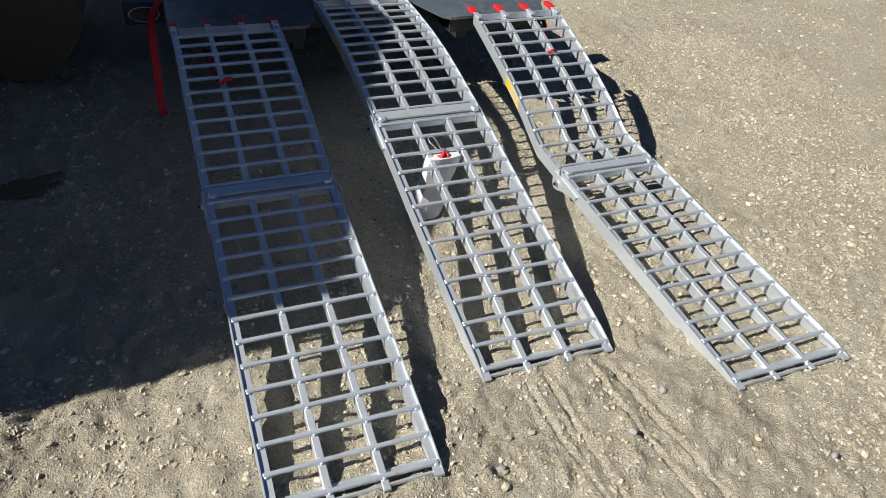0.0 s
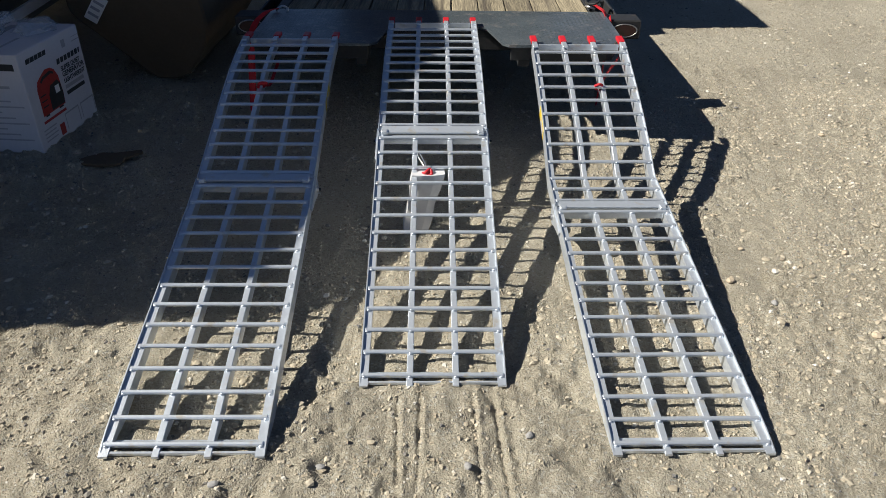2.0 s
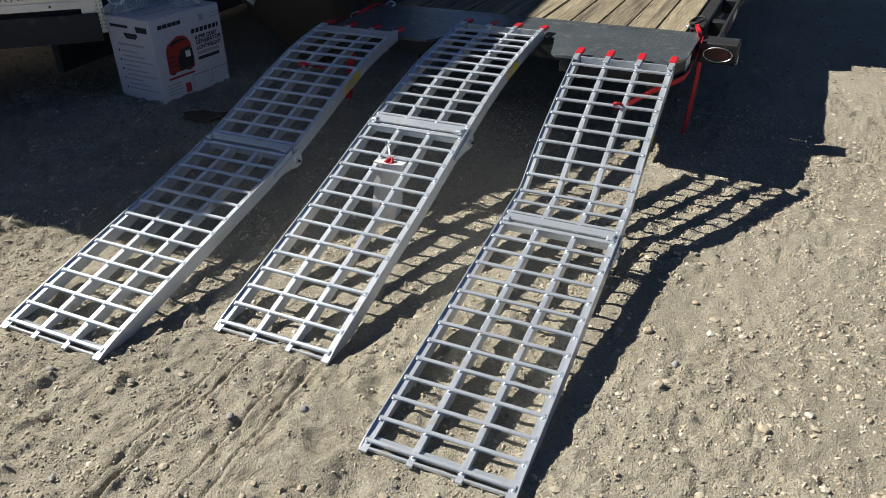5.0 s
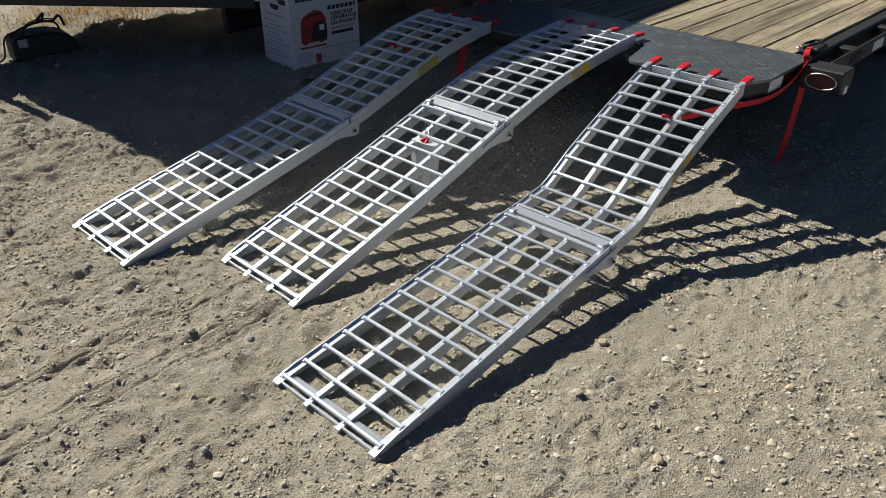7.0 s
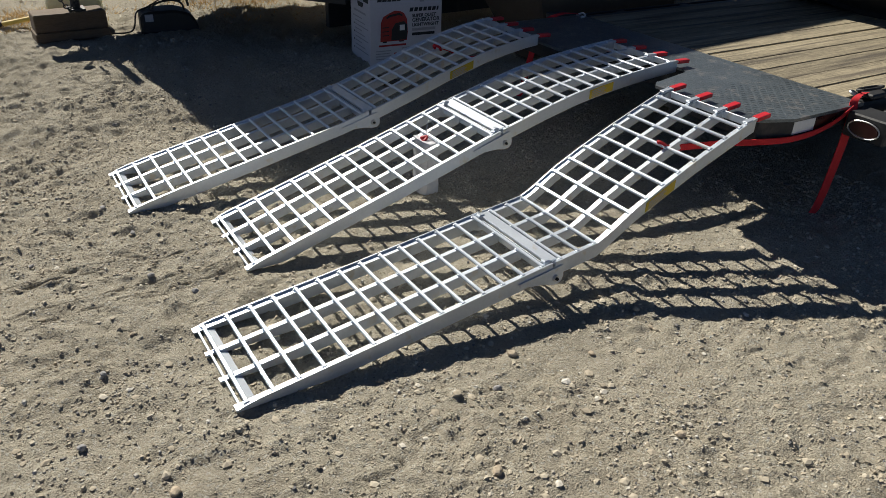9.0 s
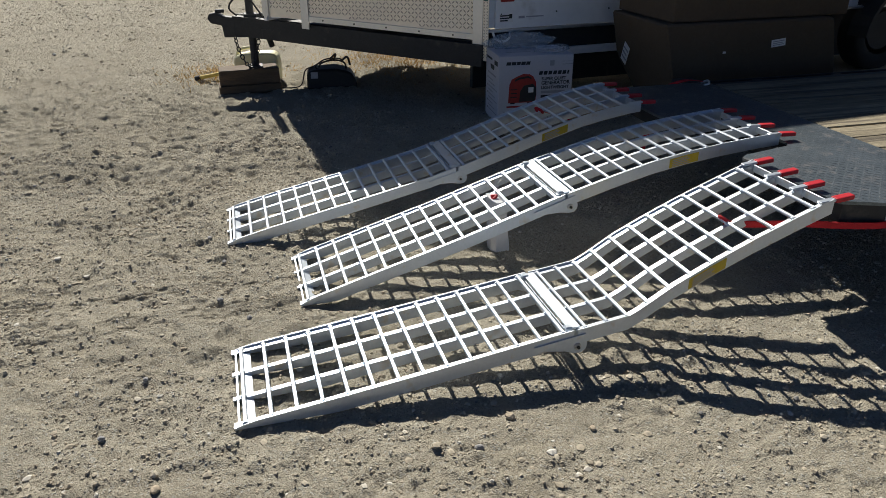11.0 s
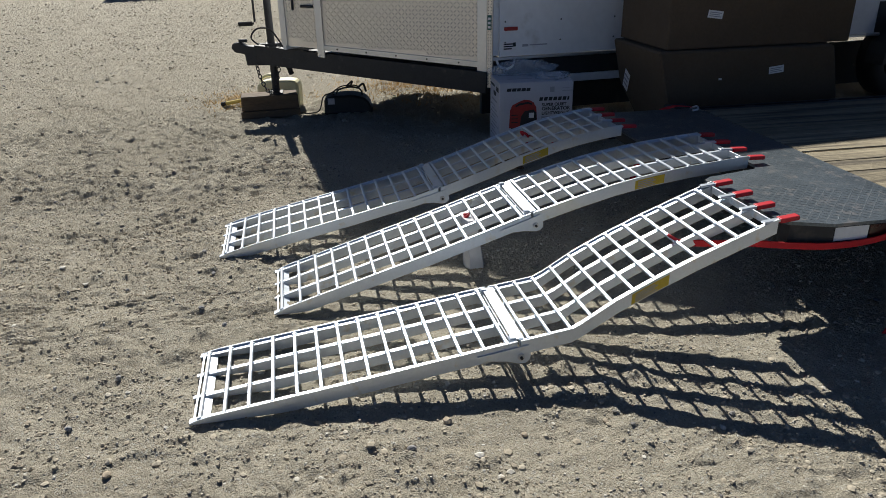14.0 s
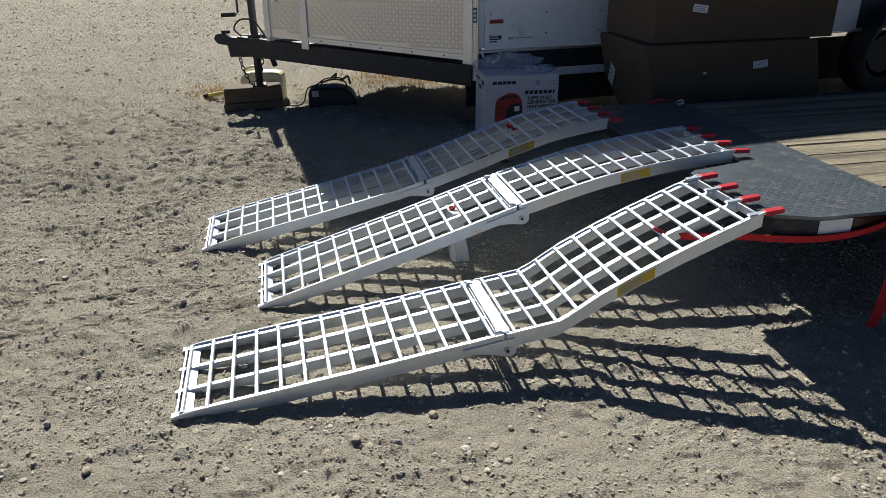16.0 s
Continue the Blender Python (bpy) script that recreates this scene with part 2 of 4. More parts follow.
def ground_z(x, y):
    """Height of the dirt: gentle swells, a low rise towards the far trailer, and narrow tyre ruts."""
    z = 0.045 * smooth(-0.95, -1.6, x)
    near = max(0.0, 1 - max(abs(x) - 14, abs(y) - 14, 0) / 12)
    if near <= 0:
        return z
    z -= 0.03 * smooth(1.25, 1.75, x) * smooth(1.3, 2.0, y)
    trodden = max(smooth(-0.5, -1.4, x + 0.25 * noise.noise((x * 1.3, y * 1.3, 4.0))), 0.6 * smooth(1.3, 0.5, x) * smooth(0.6, -0.1, y), 0.22)
    z += near * (0.012 * noise.noise((x * 2.3, y * 2.3, 6.2)) * smooth(1.5, 4.0, abs(x + 0.2)) + 0.008 * noise.noise((x * 1.1, y * 1.1, 3.1)) + (0.004 + 0.014 * trodden) * noise.noise((x * 4.2, y * 4.2, 7.7)) + (0.0025 + 0.010 * trodden) * noise.noise((x * 13, y * 13, 1.3)))
    z += near * (0.002 + 0.013 * trodden) * noise.noise((x * 22, y * 22, 2.7)) - near * 0.011 * trodden * smooth(0.15, 0.40, noise.noise((x * 9, y * 9, 15.0)))
    d = math.hypot(x + 1.35, y + 0.95)
    z += 0.005 * math.sin(d * 62 + 2 * noise.noise((x * 3, y * 3, 2))) * math.exp(-((d - 0.72) / 0.13) ** 2) * smooth(-1.4, -0.9, x) * smooth(0.0, -0.2, y)
    d = math.hypot(x - 1.05, y + 1.05)
    z += 0.005 * math.sin(d * 58) * math.exp(-((d - 0.30) / 0.10) ** 2) * smooth(0.5, 1.0, x)
    z += 0.022 * math.exp(-((x + 0.73) / 0.07) ** 2 - ((y + 0.18) / 0.16) ** 2)
    z += (0.004 + 0.012 * trodden) * abs(noise.noise((x * 8.5, y * 8.5, 4.4))) * near
    if abs(x) < 3.6 and abs(y) < 3.2:
        loose = smooth(-0.7, 0.5, noise.noise((x * 2.4, y * 2.4, 8.8)))
        z += 0.0040 * noise.noise((x * 27, y * 27, 5.3)) * (0.5 + 0.7 * loose)
        z += loose * (0.006 * smooth(0.14, 0.30, noise.noise((x * 17 + 3 * z, y * 17, 2.2))) + 0.0055 * smooth(0.12, 0.30, noise.noise((x * 37, y * 37, 9.1))) - 0.002)
        z -= 0.004 * smooth(0.22, 0.42, noise.noise((x * 11, y * 11, 12.5)))
    if y < 0.02:
        for c, k, w, d in RUTS:
            cx = c + k * y + 0.012 * noise.noise((y * 1.7, c * 9, 0))
            z += d * smooth(0.02, -0.12, y) * (-math.exp(-((x - cx) / w) ** 2) + 0.55 * math.exp(-((x - cx - 2.2 * w) / (1.4 * w)) ** 2)) * max(0.15, 0.95 + 0.8 * noise.noise((y * 4, c * 30, 2))) * smooth(-1.5, -0.7, y)
    return z


def axis_steps(lo, hi, step, reach, fine=(), grow=(1.06, 1.06)):
    a = list(np.arange(lo, hi + step / 2, step))
    for f0, f1, fs in fine:
        a = [v for v in a if v < f0 - fs / 2 or v > f1 + fs / 2] + list(np.arange(f0, f1 + fs / 2, fs))
    a.sort()
    s, x = step, a[-1]
    right = []
    while x < reach:
        s *= grow[1]
        x += s
        right.append(x)
    s, x = step, a[0]
    left = []
    while x > -reach:
        s *= grow[0]
        x -= s
        left.append(x)
    return left[::-1] + a + right


def build_ground():
    xs, ys = axis_steps(-2.6, 2.7, 0.0115, 400, ((0.06, 0.47, 0.0048),), (1.035, 1.1)), axis_steps(-1.8, 2.0, 0.0115, 400)
    verts = [(x, y, ground_z(x, y)) for y in ys for x in xs]
    n = len(xs)
    faces = [(j * n + i, j * n + i + 1, (j + 1) * n + i + 1, (j + 1) * n + i) for j in range(len(ys) - 1) for i in range(n - 1)]
    me = bpy.data.meshes.new("ground")
    me.from_pydata(verts, [], faces)
    me.materials.append(GRAVEL)
    for p in me.polygons:
        p.use_smooth = True
    return tagged(new("ground", me), "pale sandy dirt yard with gravel and tyre ruts", "ground", kind="structure")


build_ground()


def rounded_stone(rng, flat=0.65, grit=False):
    t = bmesh.new()
    if grit:
        turn = rng.uniform(0.2, 1.0)
        for k in range(4):
            t.verts.new((math.cos(k * 1.57), math.sin(k * 1.57), -0.6))
        for k in range(4):
            t.verts.new((0.5 * math.cos(k * 1.57 + turn), 0.5 * math.sin(k * 1.57 + turn), 0.7))
        t.verts.ensure_lookup_table()
        for k in range(4):
            t.faces.new((t.verts[k], t.verts[(k + 1) % 4], t.verts[(k + 1) % 4 + 4], t.verts[k + 4]))
        t.faces.new((t.verts[4], t.verts[5], t.verts[6], t.verts[7]))
    else:
        bmesh.ops.create_icosphere(t, subdivisions=1, radius=1)
    for v in t.verts:
        v.co *= rng.uniform(0.65, 1.3)
        v.co.z *= flat
    vs = [tuple(v.co) for v in t.verts]
    t.verts.index_update()
    fs = [tuple(v.index for v in f.verts) for f in t.faces]
    t.free()
    return vs, fs


def scatter_stones(name, count, lo, hi, rmin, rmax, label, seed, flat=0.65, grit=False, sink=(-0.2, 0.4), thin=1.0, clump=0.0, grow=0.0):
    rng = random.Random(seed)
    kinds = [rounded_stone(rng, flat, grit) for _ in range(14)]
    V, F = [], []
    for _ in range(count):
        x, y = hi[0] - (hi[0] - lo[0]) * rng.random() ** thin, rng.uniform(lo[1], hi[1])
        if noise.noise((x * 0.9, y * 0.9, 9)) + rng.uniform(-0.6, 0.6) < -0.5:
            continue
        if clump and (noise.noise((x * 2.6, y * 2.6, 5)) + 0.6 * noise.noise((x * 7, y * 7, 1)) + rng.uniform(-clump, clump) < -0.1 or rng.random() > smooth(hi[0], hi[0] - 0.9, x)):
            continue
        r = rmin * (rmax / rmin) ** (rng.random() ** 2.6) * (1 + grow * min(8.0, hi[0] - x))
        vs, fs = rng.choice(kinds)
        a, k = rng.uniform(0, math.tau), rng.uniform(0.7, 1.2)
        ca, sa = math.cos(a), math.sin(a)
        z = ground_z(x, y) + r * rng.uniform(*sink) * flat
        o = len(V)
        V += [(x + r * (ca * u * k - sa * v), y + r * (sa * u * k + ca * v), z + r * w) for u, v, w in vs]
        F += [tuple(i + o for i in f) for f in fs]
    me = bpy.data.meshes.new(name)
    me.from_pydata(V, [], F)
    me.materials.append(STONE)
    return tagged(new(name, me), label, "gravel", kind="stuff")


scatter_stones("gravel", 150000, (-1.7, -1.9), (3.3, 2.8), 0.0034, 0.0115, "fine tan and grey grit strewn over the dirt", 4, 0.55, True, (-0.15, 0.35), 1.0, 0.65)
scatter_stones("pebbles", 4800, (-1.7, -1.9), (3.1, 2.6), 0.0045, 0.0155, "scattered tan and grey pebbles on the dirt", 6, 0.45, False, (-0.2, 0.4))
scatter_stones("far_clods", 75000, (-26.0, -9.0), (-1.0, 2.8), 0.0045, 0.016, "loose dirt clods and pebbles over the outer yard", 5, 0.45, True, (-0.3, 0.3), 2.0, 0.55, 0.11)
scatter_stones("side_gravel", 9000, (1.2, 1.6), (6.0, 6.0), 0.005, 0.014, "tan pebbles over the far side of the yard", 8, 0.5)


def loose_stone(x, y, r, grey):
    rng = random.Random(int(x * 1000) * 7 + int(y * 1000))
    t = bmesh.new()
    bmesh.ops.create_icosphere(t, subdivisions=2, radius=1)
    for v in t.verts:
        v.co *= 1 + 0.28 * noise.noise(v.co * 1.3 + Vector((x * 9, y * 9, 0)))
        v.co = Vector((v.co.x * 1.2, v.co.y * 0.9, v.co.z * 0.75)) * r
    bmesh.ops.rotate(t, matrix=Matrix.Rotation(rng.uniform(0, 6), 3, "Z"), verts=t.verts)
    ob = mesh_ob("stone", t, GREYSTONE if grey else TANSTONE)
    ob.location = (x, y, ground_z(x, y) + 0.45 * r)
    tagged(ob, "loose grey stone lying on the dirt" if grey else "loose tan stone lying on the dirt", "stone", "loose stones on the ground")


GREYSTONE = mat("grey_stone", (0.30, 0.295, 0.29), 0.85, 0, 0.2, 30, 120, 0.002, 90)
TANSTONE = mat("tan_stone", (0.46, 0.38, 0.28), 0.9, 0, 0.2, 30, 120, 0.002, 90)
for sx, sy, sr, sg in ((0.307, -0.30, 0.016, 1), (1.255, 0.555, 0.022, 0), (1.363, 0.427, 0.018, 1), (0.777, -0.527, 0.014, 1), (0.029, -0.65, 0.013, 1), (-0.326, -0.36, 0.018, 1), (-0.07, -0.293, 0.016, 1),
                       (0.474, -0.193, 0.016, 1), (1.366, 0.774, 0.014, 0), (1.344, 1.044, 0.014, 0), (2.19, 1.946, 0.02, 0), (1.62, 0.25, 0.02, 0), (1.30, -0.45, 0.02, 0), (1.75, 0.75, 0.018, 0), (1.05, -0.62, 0.015, 1), (0.62, -0.42, 0.012, 0)):
    loose_stone(sx, sy, sr * 0.68, sg)

# ---- loading ramps ----
HALF = 0.213
RAIL_X = (-0.2005, -0.067, 0.067, 0.2005)
LOW_RUNGS = [0.026 + 0.0777 * i for i in range(14)]
UP_RUNGS = [1.112] + [1.186 + 0.0735 * i for i in range(11)]
PROFILE_SINGLE = {
    "side_low": ((0, 0.012), (0.55, 0.080), (1.06, 0.148), (1.10, 0.151), (1.262, 0.172), (1.30, 0.19), (1.42, 0.262), (1.55, 0.325), (1.70, 0.39), (1.85, 0.448), (1.985, 0.498)),
    "centre": ((0, 0.012), (0.32, 0.106), (0.632, 0.197), (0.85, 0.266), (1.06, 0.334), (1.10, 0.344), (1.3, 0.40), (1.45, 0.437), (1.6, 0.464), (1.78, 0.487), (1.945, 0.502), (2.04, 0.508)),
    "side_high": ((0, 0.013), (0.2, 0.062), (0.6, 0.148), (0.945, 0.225), (1.06, 0.258), (1.10, 0.265), (1.26, 0.316), (1.36, 0.349), (1.48, 0.391), (1.59, 0.424), (1.70, 0.457), (1.82, 0.482), (1.94, 0.502), (2.015, 0.51)),
}


def ramp_z(profile, s):
    for (a, za), (b, zb) in zip(profile, profile[1:]):
        if s <= b:
            return za + (zb - za) * (s - a) / (b - a)
    (a, za), (b, zb) = profile[-2:]
    return zb + (zb - za) / (b - a) * (s - b)


def loading_ramp(m, profile, label):
    end = profile[-1][0]
    root = thing("loading_ramp", m, label, "loading ramp", "folding ramps leaning on the flatbed")

    def zt(s):
        return ramp_z(profile, s)

    def rail(x, a, b, outer, name):
        """Lipped tube on the outside, plain tube inside; the foot is cut off level with the ground."""
        n = max(2, int((b - a) / 0.035))
        st = sorted(set([a + (b - a) * i / n for i in range(n + 1)] + [p[0] for p in profile if a < p[0] < b]))
        depth = 0.045 if outer else 0.040

        def sec(s):
            z = zt(s)
            low = max(z - depth, 0.004)
            w = 0.0125 if outer else 0.0095
            if outer:
                k = 1 if x > 0 else -1
                lip = z + 0.008 * smooth(0.0, 0.05, s)
                pts = [(k * (w - 0.0035), z), (k * (w - 0.0035), lip), (k * w, lip), (k * w, low), (-k * (w - 0.002), low), (-k * w, z - min(0.004, (z - low) / 2)), (-k * w, z)]
                if k > 0:
                    pts = pts[::-1]
            else:
                c = min(0.0015, (z - low) / 4)
                pts = [(-w + c, z), (w - c, z), (w, z - c), (w, low + c), (w - c, low), (-w + c, low), (-w, low + c), (-w, z - c)]
            return [Vector((x + u, s, v)) for u, v in pts]
        part(name, sweep(sec, st), ALU, root)

    for i, x in enumerate(RAIL_X):
        o = i in (0, 3)
        rail(x, -0.006, 1.048 if not o else 1.070, o, "lower_rail")
        rail(x, 1.082 if o else 1.098, end, o, "upper_rail")

    def rung(s):
        z = zt(s)
        slope = math.atan((zt(s + 0.01) - zt(s - 0.01)) / 0.02)
        jitter = 0.0016 * math.sin(s * 91)
        b = box((-HALF + 0.006, -0.0062, -0.003), (HALF - 0.006, 0.0062, 0.0085), 0.0028, m=Matrix.Translation((0, s + jitter, z)) @ Matrix.Rotation(slope, 4, "X"))
        part("rung", b, ALU, root)

    for s in LOW_RUNGS:
        rung(s)
    for s in UP_RUNGS:
        if s < end - 0.045:
            rung(s)

    # hinge: a folded cross bar, a lower end plate, side plates below the outer rails, pins
    def bar(s):
        z = zt(s)
        return [Vector((-HALF + 0.016, s, z + 0.004)), Vector((HALF - 0.016, s, z + 0.004)), Vector((HALF - 0.016, s, z + 0.010)), Vector((-HALF + 0.016, s, z + 0.010))]
    hb = sweep(bar, [1.056, 1.076, 1.096])
    box((-HALF + 0.03, 1.092, zt(1.094) - 0.034), (HALF - 0.03, 1.096, zt(1.094) + 0.005), 0, hb)
    part("hinge_bar", hb, ALU, root)
    part("hinge_plate", box((-HALF + 0.022, 1.0495, zt(1.052) - 0.036), (HALF - 0.022, 1.054, zt(1.052) + 0.001), 0.001), ALU, root)
    # weld beads where the rungs cross the inner rails
    wb = bmesh.new()
    for s in LOW_RUNGS + [u for u in UP_RUNGS if u < end - 0.045]:
        for x in RAIL_X:
            for k in (-1, 1):
                bmesh.ops.create_icosphere(wb, subdivisions=1, radius=1, matrix=Matrix.Translation((x, s + 0.0016 * math.sin(s * 91) + k * 0.0068, zt(s) + 0.001)) @ Matrix.Diagonal((0.0085 + 0.002 * math.sin(s * 77 + x * 50), 0.0042, 0.0045, 1)))
    part("welding", wb, ALU, root, smooth=True)["kind"] = "stuff"
    for k in (-1, 1):
        zh = zt(1.085)
        sl = math.atan((zt(1.06) - zt(0.9)) / 0.16)
        out = []
        for u, w in ((-0.15, -0.012), (-0.14, -0.030), (-0.05, -0.056), (-0.014, -0.074), (0.008, -0.078), (0.024, -0.070), (0.031, -0.054), (0.03, -0.012)):
            out.append((1.078 + u * math.cos(sl) - w * math.sin(sl), zh + u * math.sin(sl) + w * math.cos(sl)))
        x0 = k * HALF
        br = part("hinge_bracket", slab(out, 0, x0 + k * 0.0005, x0 + k * 0.006), ALU, root)
        pin = Vector((0, 1.078 - 0.004 + 0.053 * math.sin(sl), zh - 0.050 * math.cos(sl)))
        pb = bmesh.new()
        bmesh.ops.create_cone(pb, cap_ends=True, segments=14, radius1=0.013, radius2=0.011, depth=0.008, matrix=Matrix.Translation((x0 + k * 0.009, pin.y, pin.z)) @ Matrix.Rotation(radians(90 * k), 4, "Y"))
        part("pin_washer", pb, ALU_OLD, br)
        pb = bmesh.new()
        bmesh.ops.create_cone(pb, cap_ends=True, segments=8, radius1=0.006, radius2=0.005, depth=0.01, matrix=Matrix.Translation((x0 + k * 0.015, pin.y, pin.z)) @ Matrix.Rotation(radians(90 * k), 4, "Y"))
        part("pin_head", pb, BLACK, br)
        # small lugs where the two plates meet
        part("hinge_lug", box((k * (HALF - 0.026) - 0.013, 1.046, zh - 0.006), (k * (HALF - 0.026) + 0.013, 1.072, zh + 0.012), 0.004), ALU, root)

    # foot plate sloping down to the ground between the rails
    def foot(s):
        z = 0.004 + max(0.0, (zt(0.022) - 0.008) * (0.056 - s) / 0.034)
        return [Vector((-HALF + 0.026, s, z)), Vector((HALF - 0.026, s, z)), Vector((HALF - 0.026, s, z + 0.003)), Vector((-HALF + 0.026, s, z + 0.003))]
    part("foot_plate", sweep(foot, [0.022, 0.04, 0.056]), ALU, root)
    fb = box((-HALF + 0.014, 0.005, 0.003), (HALF - 0.014, 0.012, 0.013), 0.001)
    part("foot_bar", fb, ALU, root)

    # top bar and claws
    ze = zt(end)
    part("end_bar", box((-HALF + 0.03, end - 0.012, ze - 0.030), (HALF - 0.03, end - 0.007, ze - 0.002), 0.001), ALU, root)
    for x in RAIL_X:
        sl = math.atan((zt(end) - zt(end - 0.06)) / 0.06)
        mm = Matrix.Translation((x, end, ze - 0.006)) @ Matrix.Rotation(sl * 0.45 - radians(4), 4, "X")
        claw = part("claw", box((-0.0115, -0.05, 0.001), (0.0115, 0.025, 0.010), 0.002, m=mm), ALU, root)
        part("claw_tip", box((-0.0145, 0.008, -0.004), (0.0145, 0.080, 0.013), 0.004, m=mm, seg=2), RED, claw, "red vinyl dipped claw tip")

    # warning stickers on both outer faces
    for k in (-1, 1):
        a, b = end - 0.515, end - 0.385
        x0 = k * (HALF + 0.001)
        st = part("sticker", sweep(lambda s: [Vector((x0 - 0.0008, s, zt(s) - 0.041)), Vector((x0 + 0.0008, s, zt(s) - 0.041)), Vector((x0 + 0.0008, s, zt(s) - 0.003)), Vector((x0 - 0.0008, s, zt(s) - 0.003))], [a, (a + b) / 2, b]), YELLOW, root, "yellow warning sticker on the rail")
        ink = bmesh.new()
        for j in range(4):
            z0 = -0.037 + 0.008 * j
            x1 = k * (HALF + 0.0022)
            join(ink, sweep(lambda s: [Vector((x1 - 0.0003, s, zt(s) + z0)), Vector((x1 + 0.0003, s, zt(s) + z0)), Vector((x1 + 0.0003, s, zt(s) + z0 + 0.004)), Vector((x1 - 0.0003, s, zt(s) + z0 + 0.004))], [a + 0.012, b - 0.04 - 0.01 * (j % 2)]))
        part("sticker_print", ink, GREYINK, st)
    return root


loading_ramp(pose(0.897, -0.246, 0, 0, 0, 1.6), PROFILE_SINGLE["side_low"], "aluminium folding arched ramp sagging at its hinge, red claw tips")
loading_ramp(pose(0.212, 0.0, 0, 0, 0, 1.2), PROFILE_SINGLE["centre"], "aluminium folding arched ramp set in the deck notch, half shaded")
loading_ramp(pose(-0.428, -0.276, 0, 0, 0, 1.2), PROFILE_SINGLE["side_high"], "aluminium folding arched ramp lying mostly in shade")

# ---- flatbed trailer ----
DZ = 0.478
flat = thing("flatbed_trailer", pose(0, 0, 0), "low black flatbed trailer with plank deck and tread plate tail", "trailer")
TAIL = [(-0.69, 1.80), (-0.62, 1.765), (-0.12, 1.765), (-0.085, 1.80), (-0.045, 2.03), (-0.005, 2.07), (0.40, 2.07), (0.44, 2.04), (0.50, 1.80), (0.53, 1.765), (0.98, 1.785), (1.02, 1.81), (1.075, 1.95), (1.075, 2.385), (-0.69, 2.385)]
part("tail_plate", slab(TAIL, 2, DZ - 0.012, DZ), DECKPLATE, flat, "worn black diamond tread plate")


def inside(p, poly):
    r = False
    for (ax, ay), (bx, by) in zip(poly, poly[1:] + poly[:1]):
        if (ay > p[1]) != (by > p[1]) and p[0] < (bx - ax) * (p[1] - ay) / (by - ay) + ax:
            r = not r
    return r


def lugs(test, u0, u1, v0, v1, pitch, length, width, h):
    """Raised diamonds of tread plate on the plane z = 0, alternately turned."""
    V, F = [], []
    for j in range(int((v1 - v0) / pitch)):
        for i in range(int((u1 - u0) / pitch)):
            cx, cy = u0 + (i + 0.5) * pitch, v0 + (j + 0.5) * pitch
            if not test((cx, cy)):
                continue
            a = radians(45 if (i + j) % 2 else -45)
            c, s = math.cos(a), math.sin(a)
            o = len(V)
            for dx, dy, z in ((-length, 0, 0), (0, -width, 0), (length, 0, 0), (0, width, 0), (-length * 0.45, 0, h), (length * 0.45, 0, h)):
                V.append((cx + c * dx - s * dy, cy + s * dx + c * dy, z))
            F += [tuple(o + k for k in f) for f in ((0, 1, 5, 4), (1, 2, 5), (2, 3, 4, 5), (3, 0, 4))]
    me = bpy.data.meshes.new("tread")
    me.from_pydata(V, [], F)
    return me


def lug_part(name, me, material, parent, m):
    me.materials.append(material)
    ob = new(name, me)
    ob.parent = parent
    ob.matrix_local = m
    ob["kind"] = "stuff"
    return ob


inner_tail = [(x * 0.985 + 0.003, y + (0.012 if y < 2.2 else -0.012)) for x, y in TAIL]
lug_part("tread", lugs(lambda p: inside(p, inner_tail), -0.69, 1.08, 1.76, 2.39, 0.021, 0.0105, 0.0032, 0.0005), DECKPLATE, flat, pose(0, 0, DZ))
lug_part("tread", lugs(lambda p: inside(p, inner_tail) and p[0] > 0.70 + 0.15 * noise.noise((p[0] * 5, p[1] * 7, 1)), -0.69, 1.08, 1.76, 2.39, 0.021, 0.0108, 0.0034, 0.0009), DECKPLATE, flat, pose(0, 0, DZ + 0.0003))
part("tail_beam", box((-0.60, 2.075, 0.36), (1.0, 2.13, DZ - 0.014), 0.004), BLACK, flat)
for a, b in ((-0.66, -0.13), (0.54, 0.99)):
    part("tail_skirt", box((a, 1.80, 0.395), (b, 1.812, DZ - 0.013), 0.002), BLACK, flat)
    for x in (a + 0.04, b - 0.06):
        part("tail_arm", box((x, 1.813, 0.36), (x + 0.05, 2.074, DZ - 0.014), 0.004), BLACK, flat)
sk = [(0.99, 1.803), (1.02, 1.815), (1.07, 1.95), (1.07, 2.39), (1.055, 2.39), (1.055, 1.955), (1.01, 1.828), (0.99, 1.815)]
part("corner_skirt", slab(sk, 2, 0.40, DZ - 0.013), BLACK, flat)
part("corner_skirt", slab([(0.385 - x, y) for x, y in sk], 2, 0.40, DZ - 0.013), BLACK, flat)
part("reflective_tape", box((1.0705, 1.955, 0.412), (1.0725, 2.085, 0.462)), REFLW, flat, "white reflective tape strip")
part("reflective_tape", box((1.0705, 2.09, 0.412), (1.0725, 2.22, 0.462)), LAMP, flat, "dark red reflective tape strip")
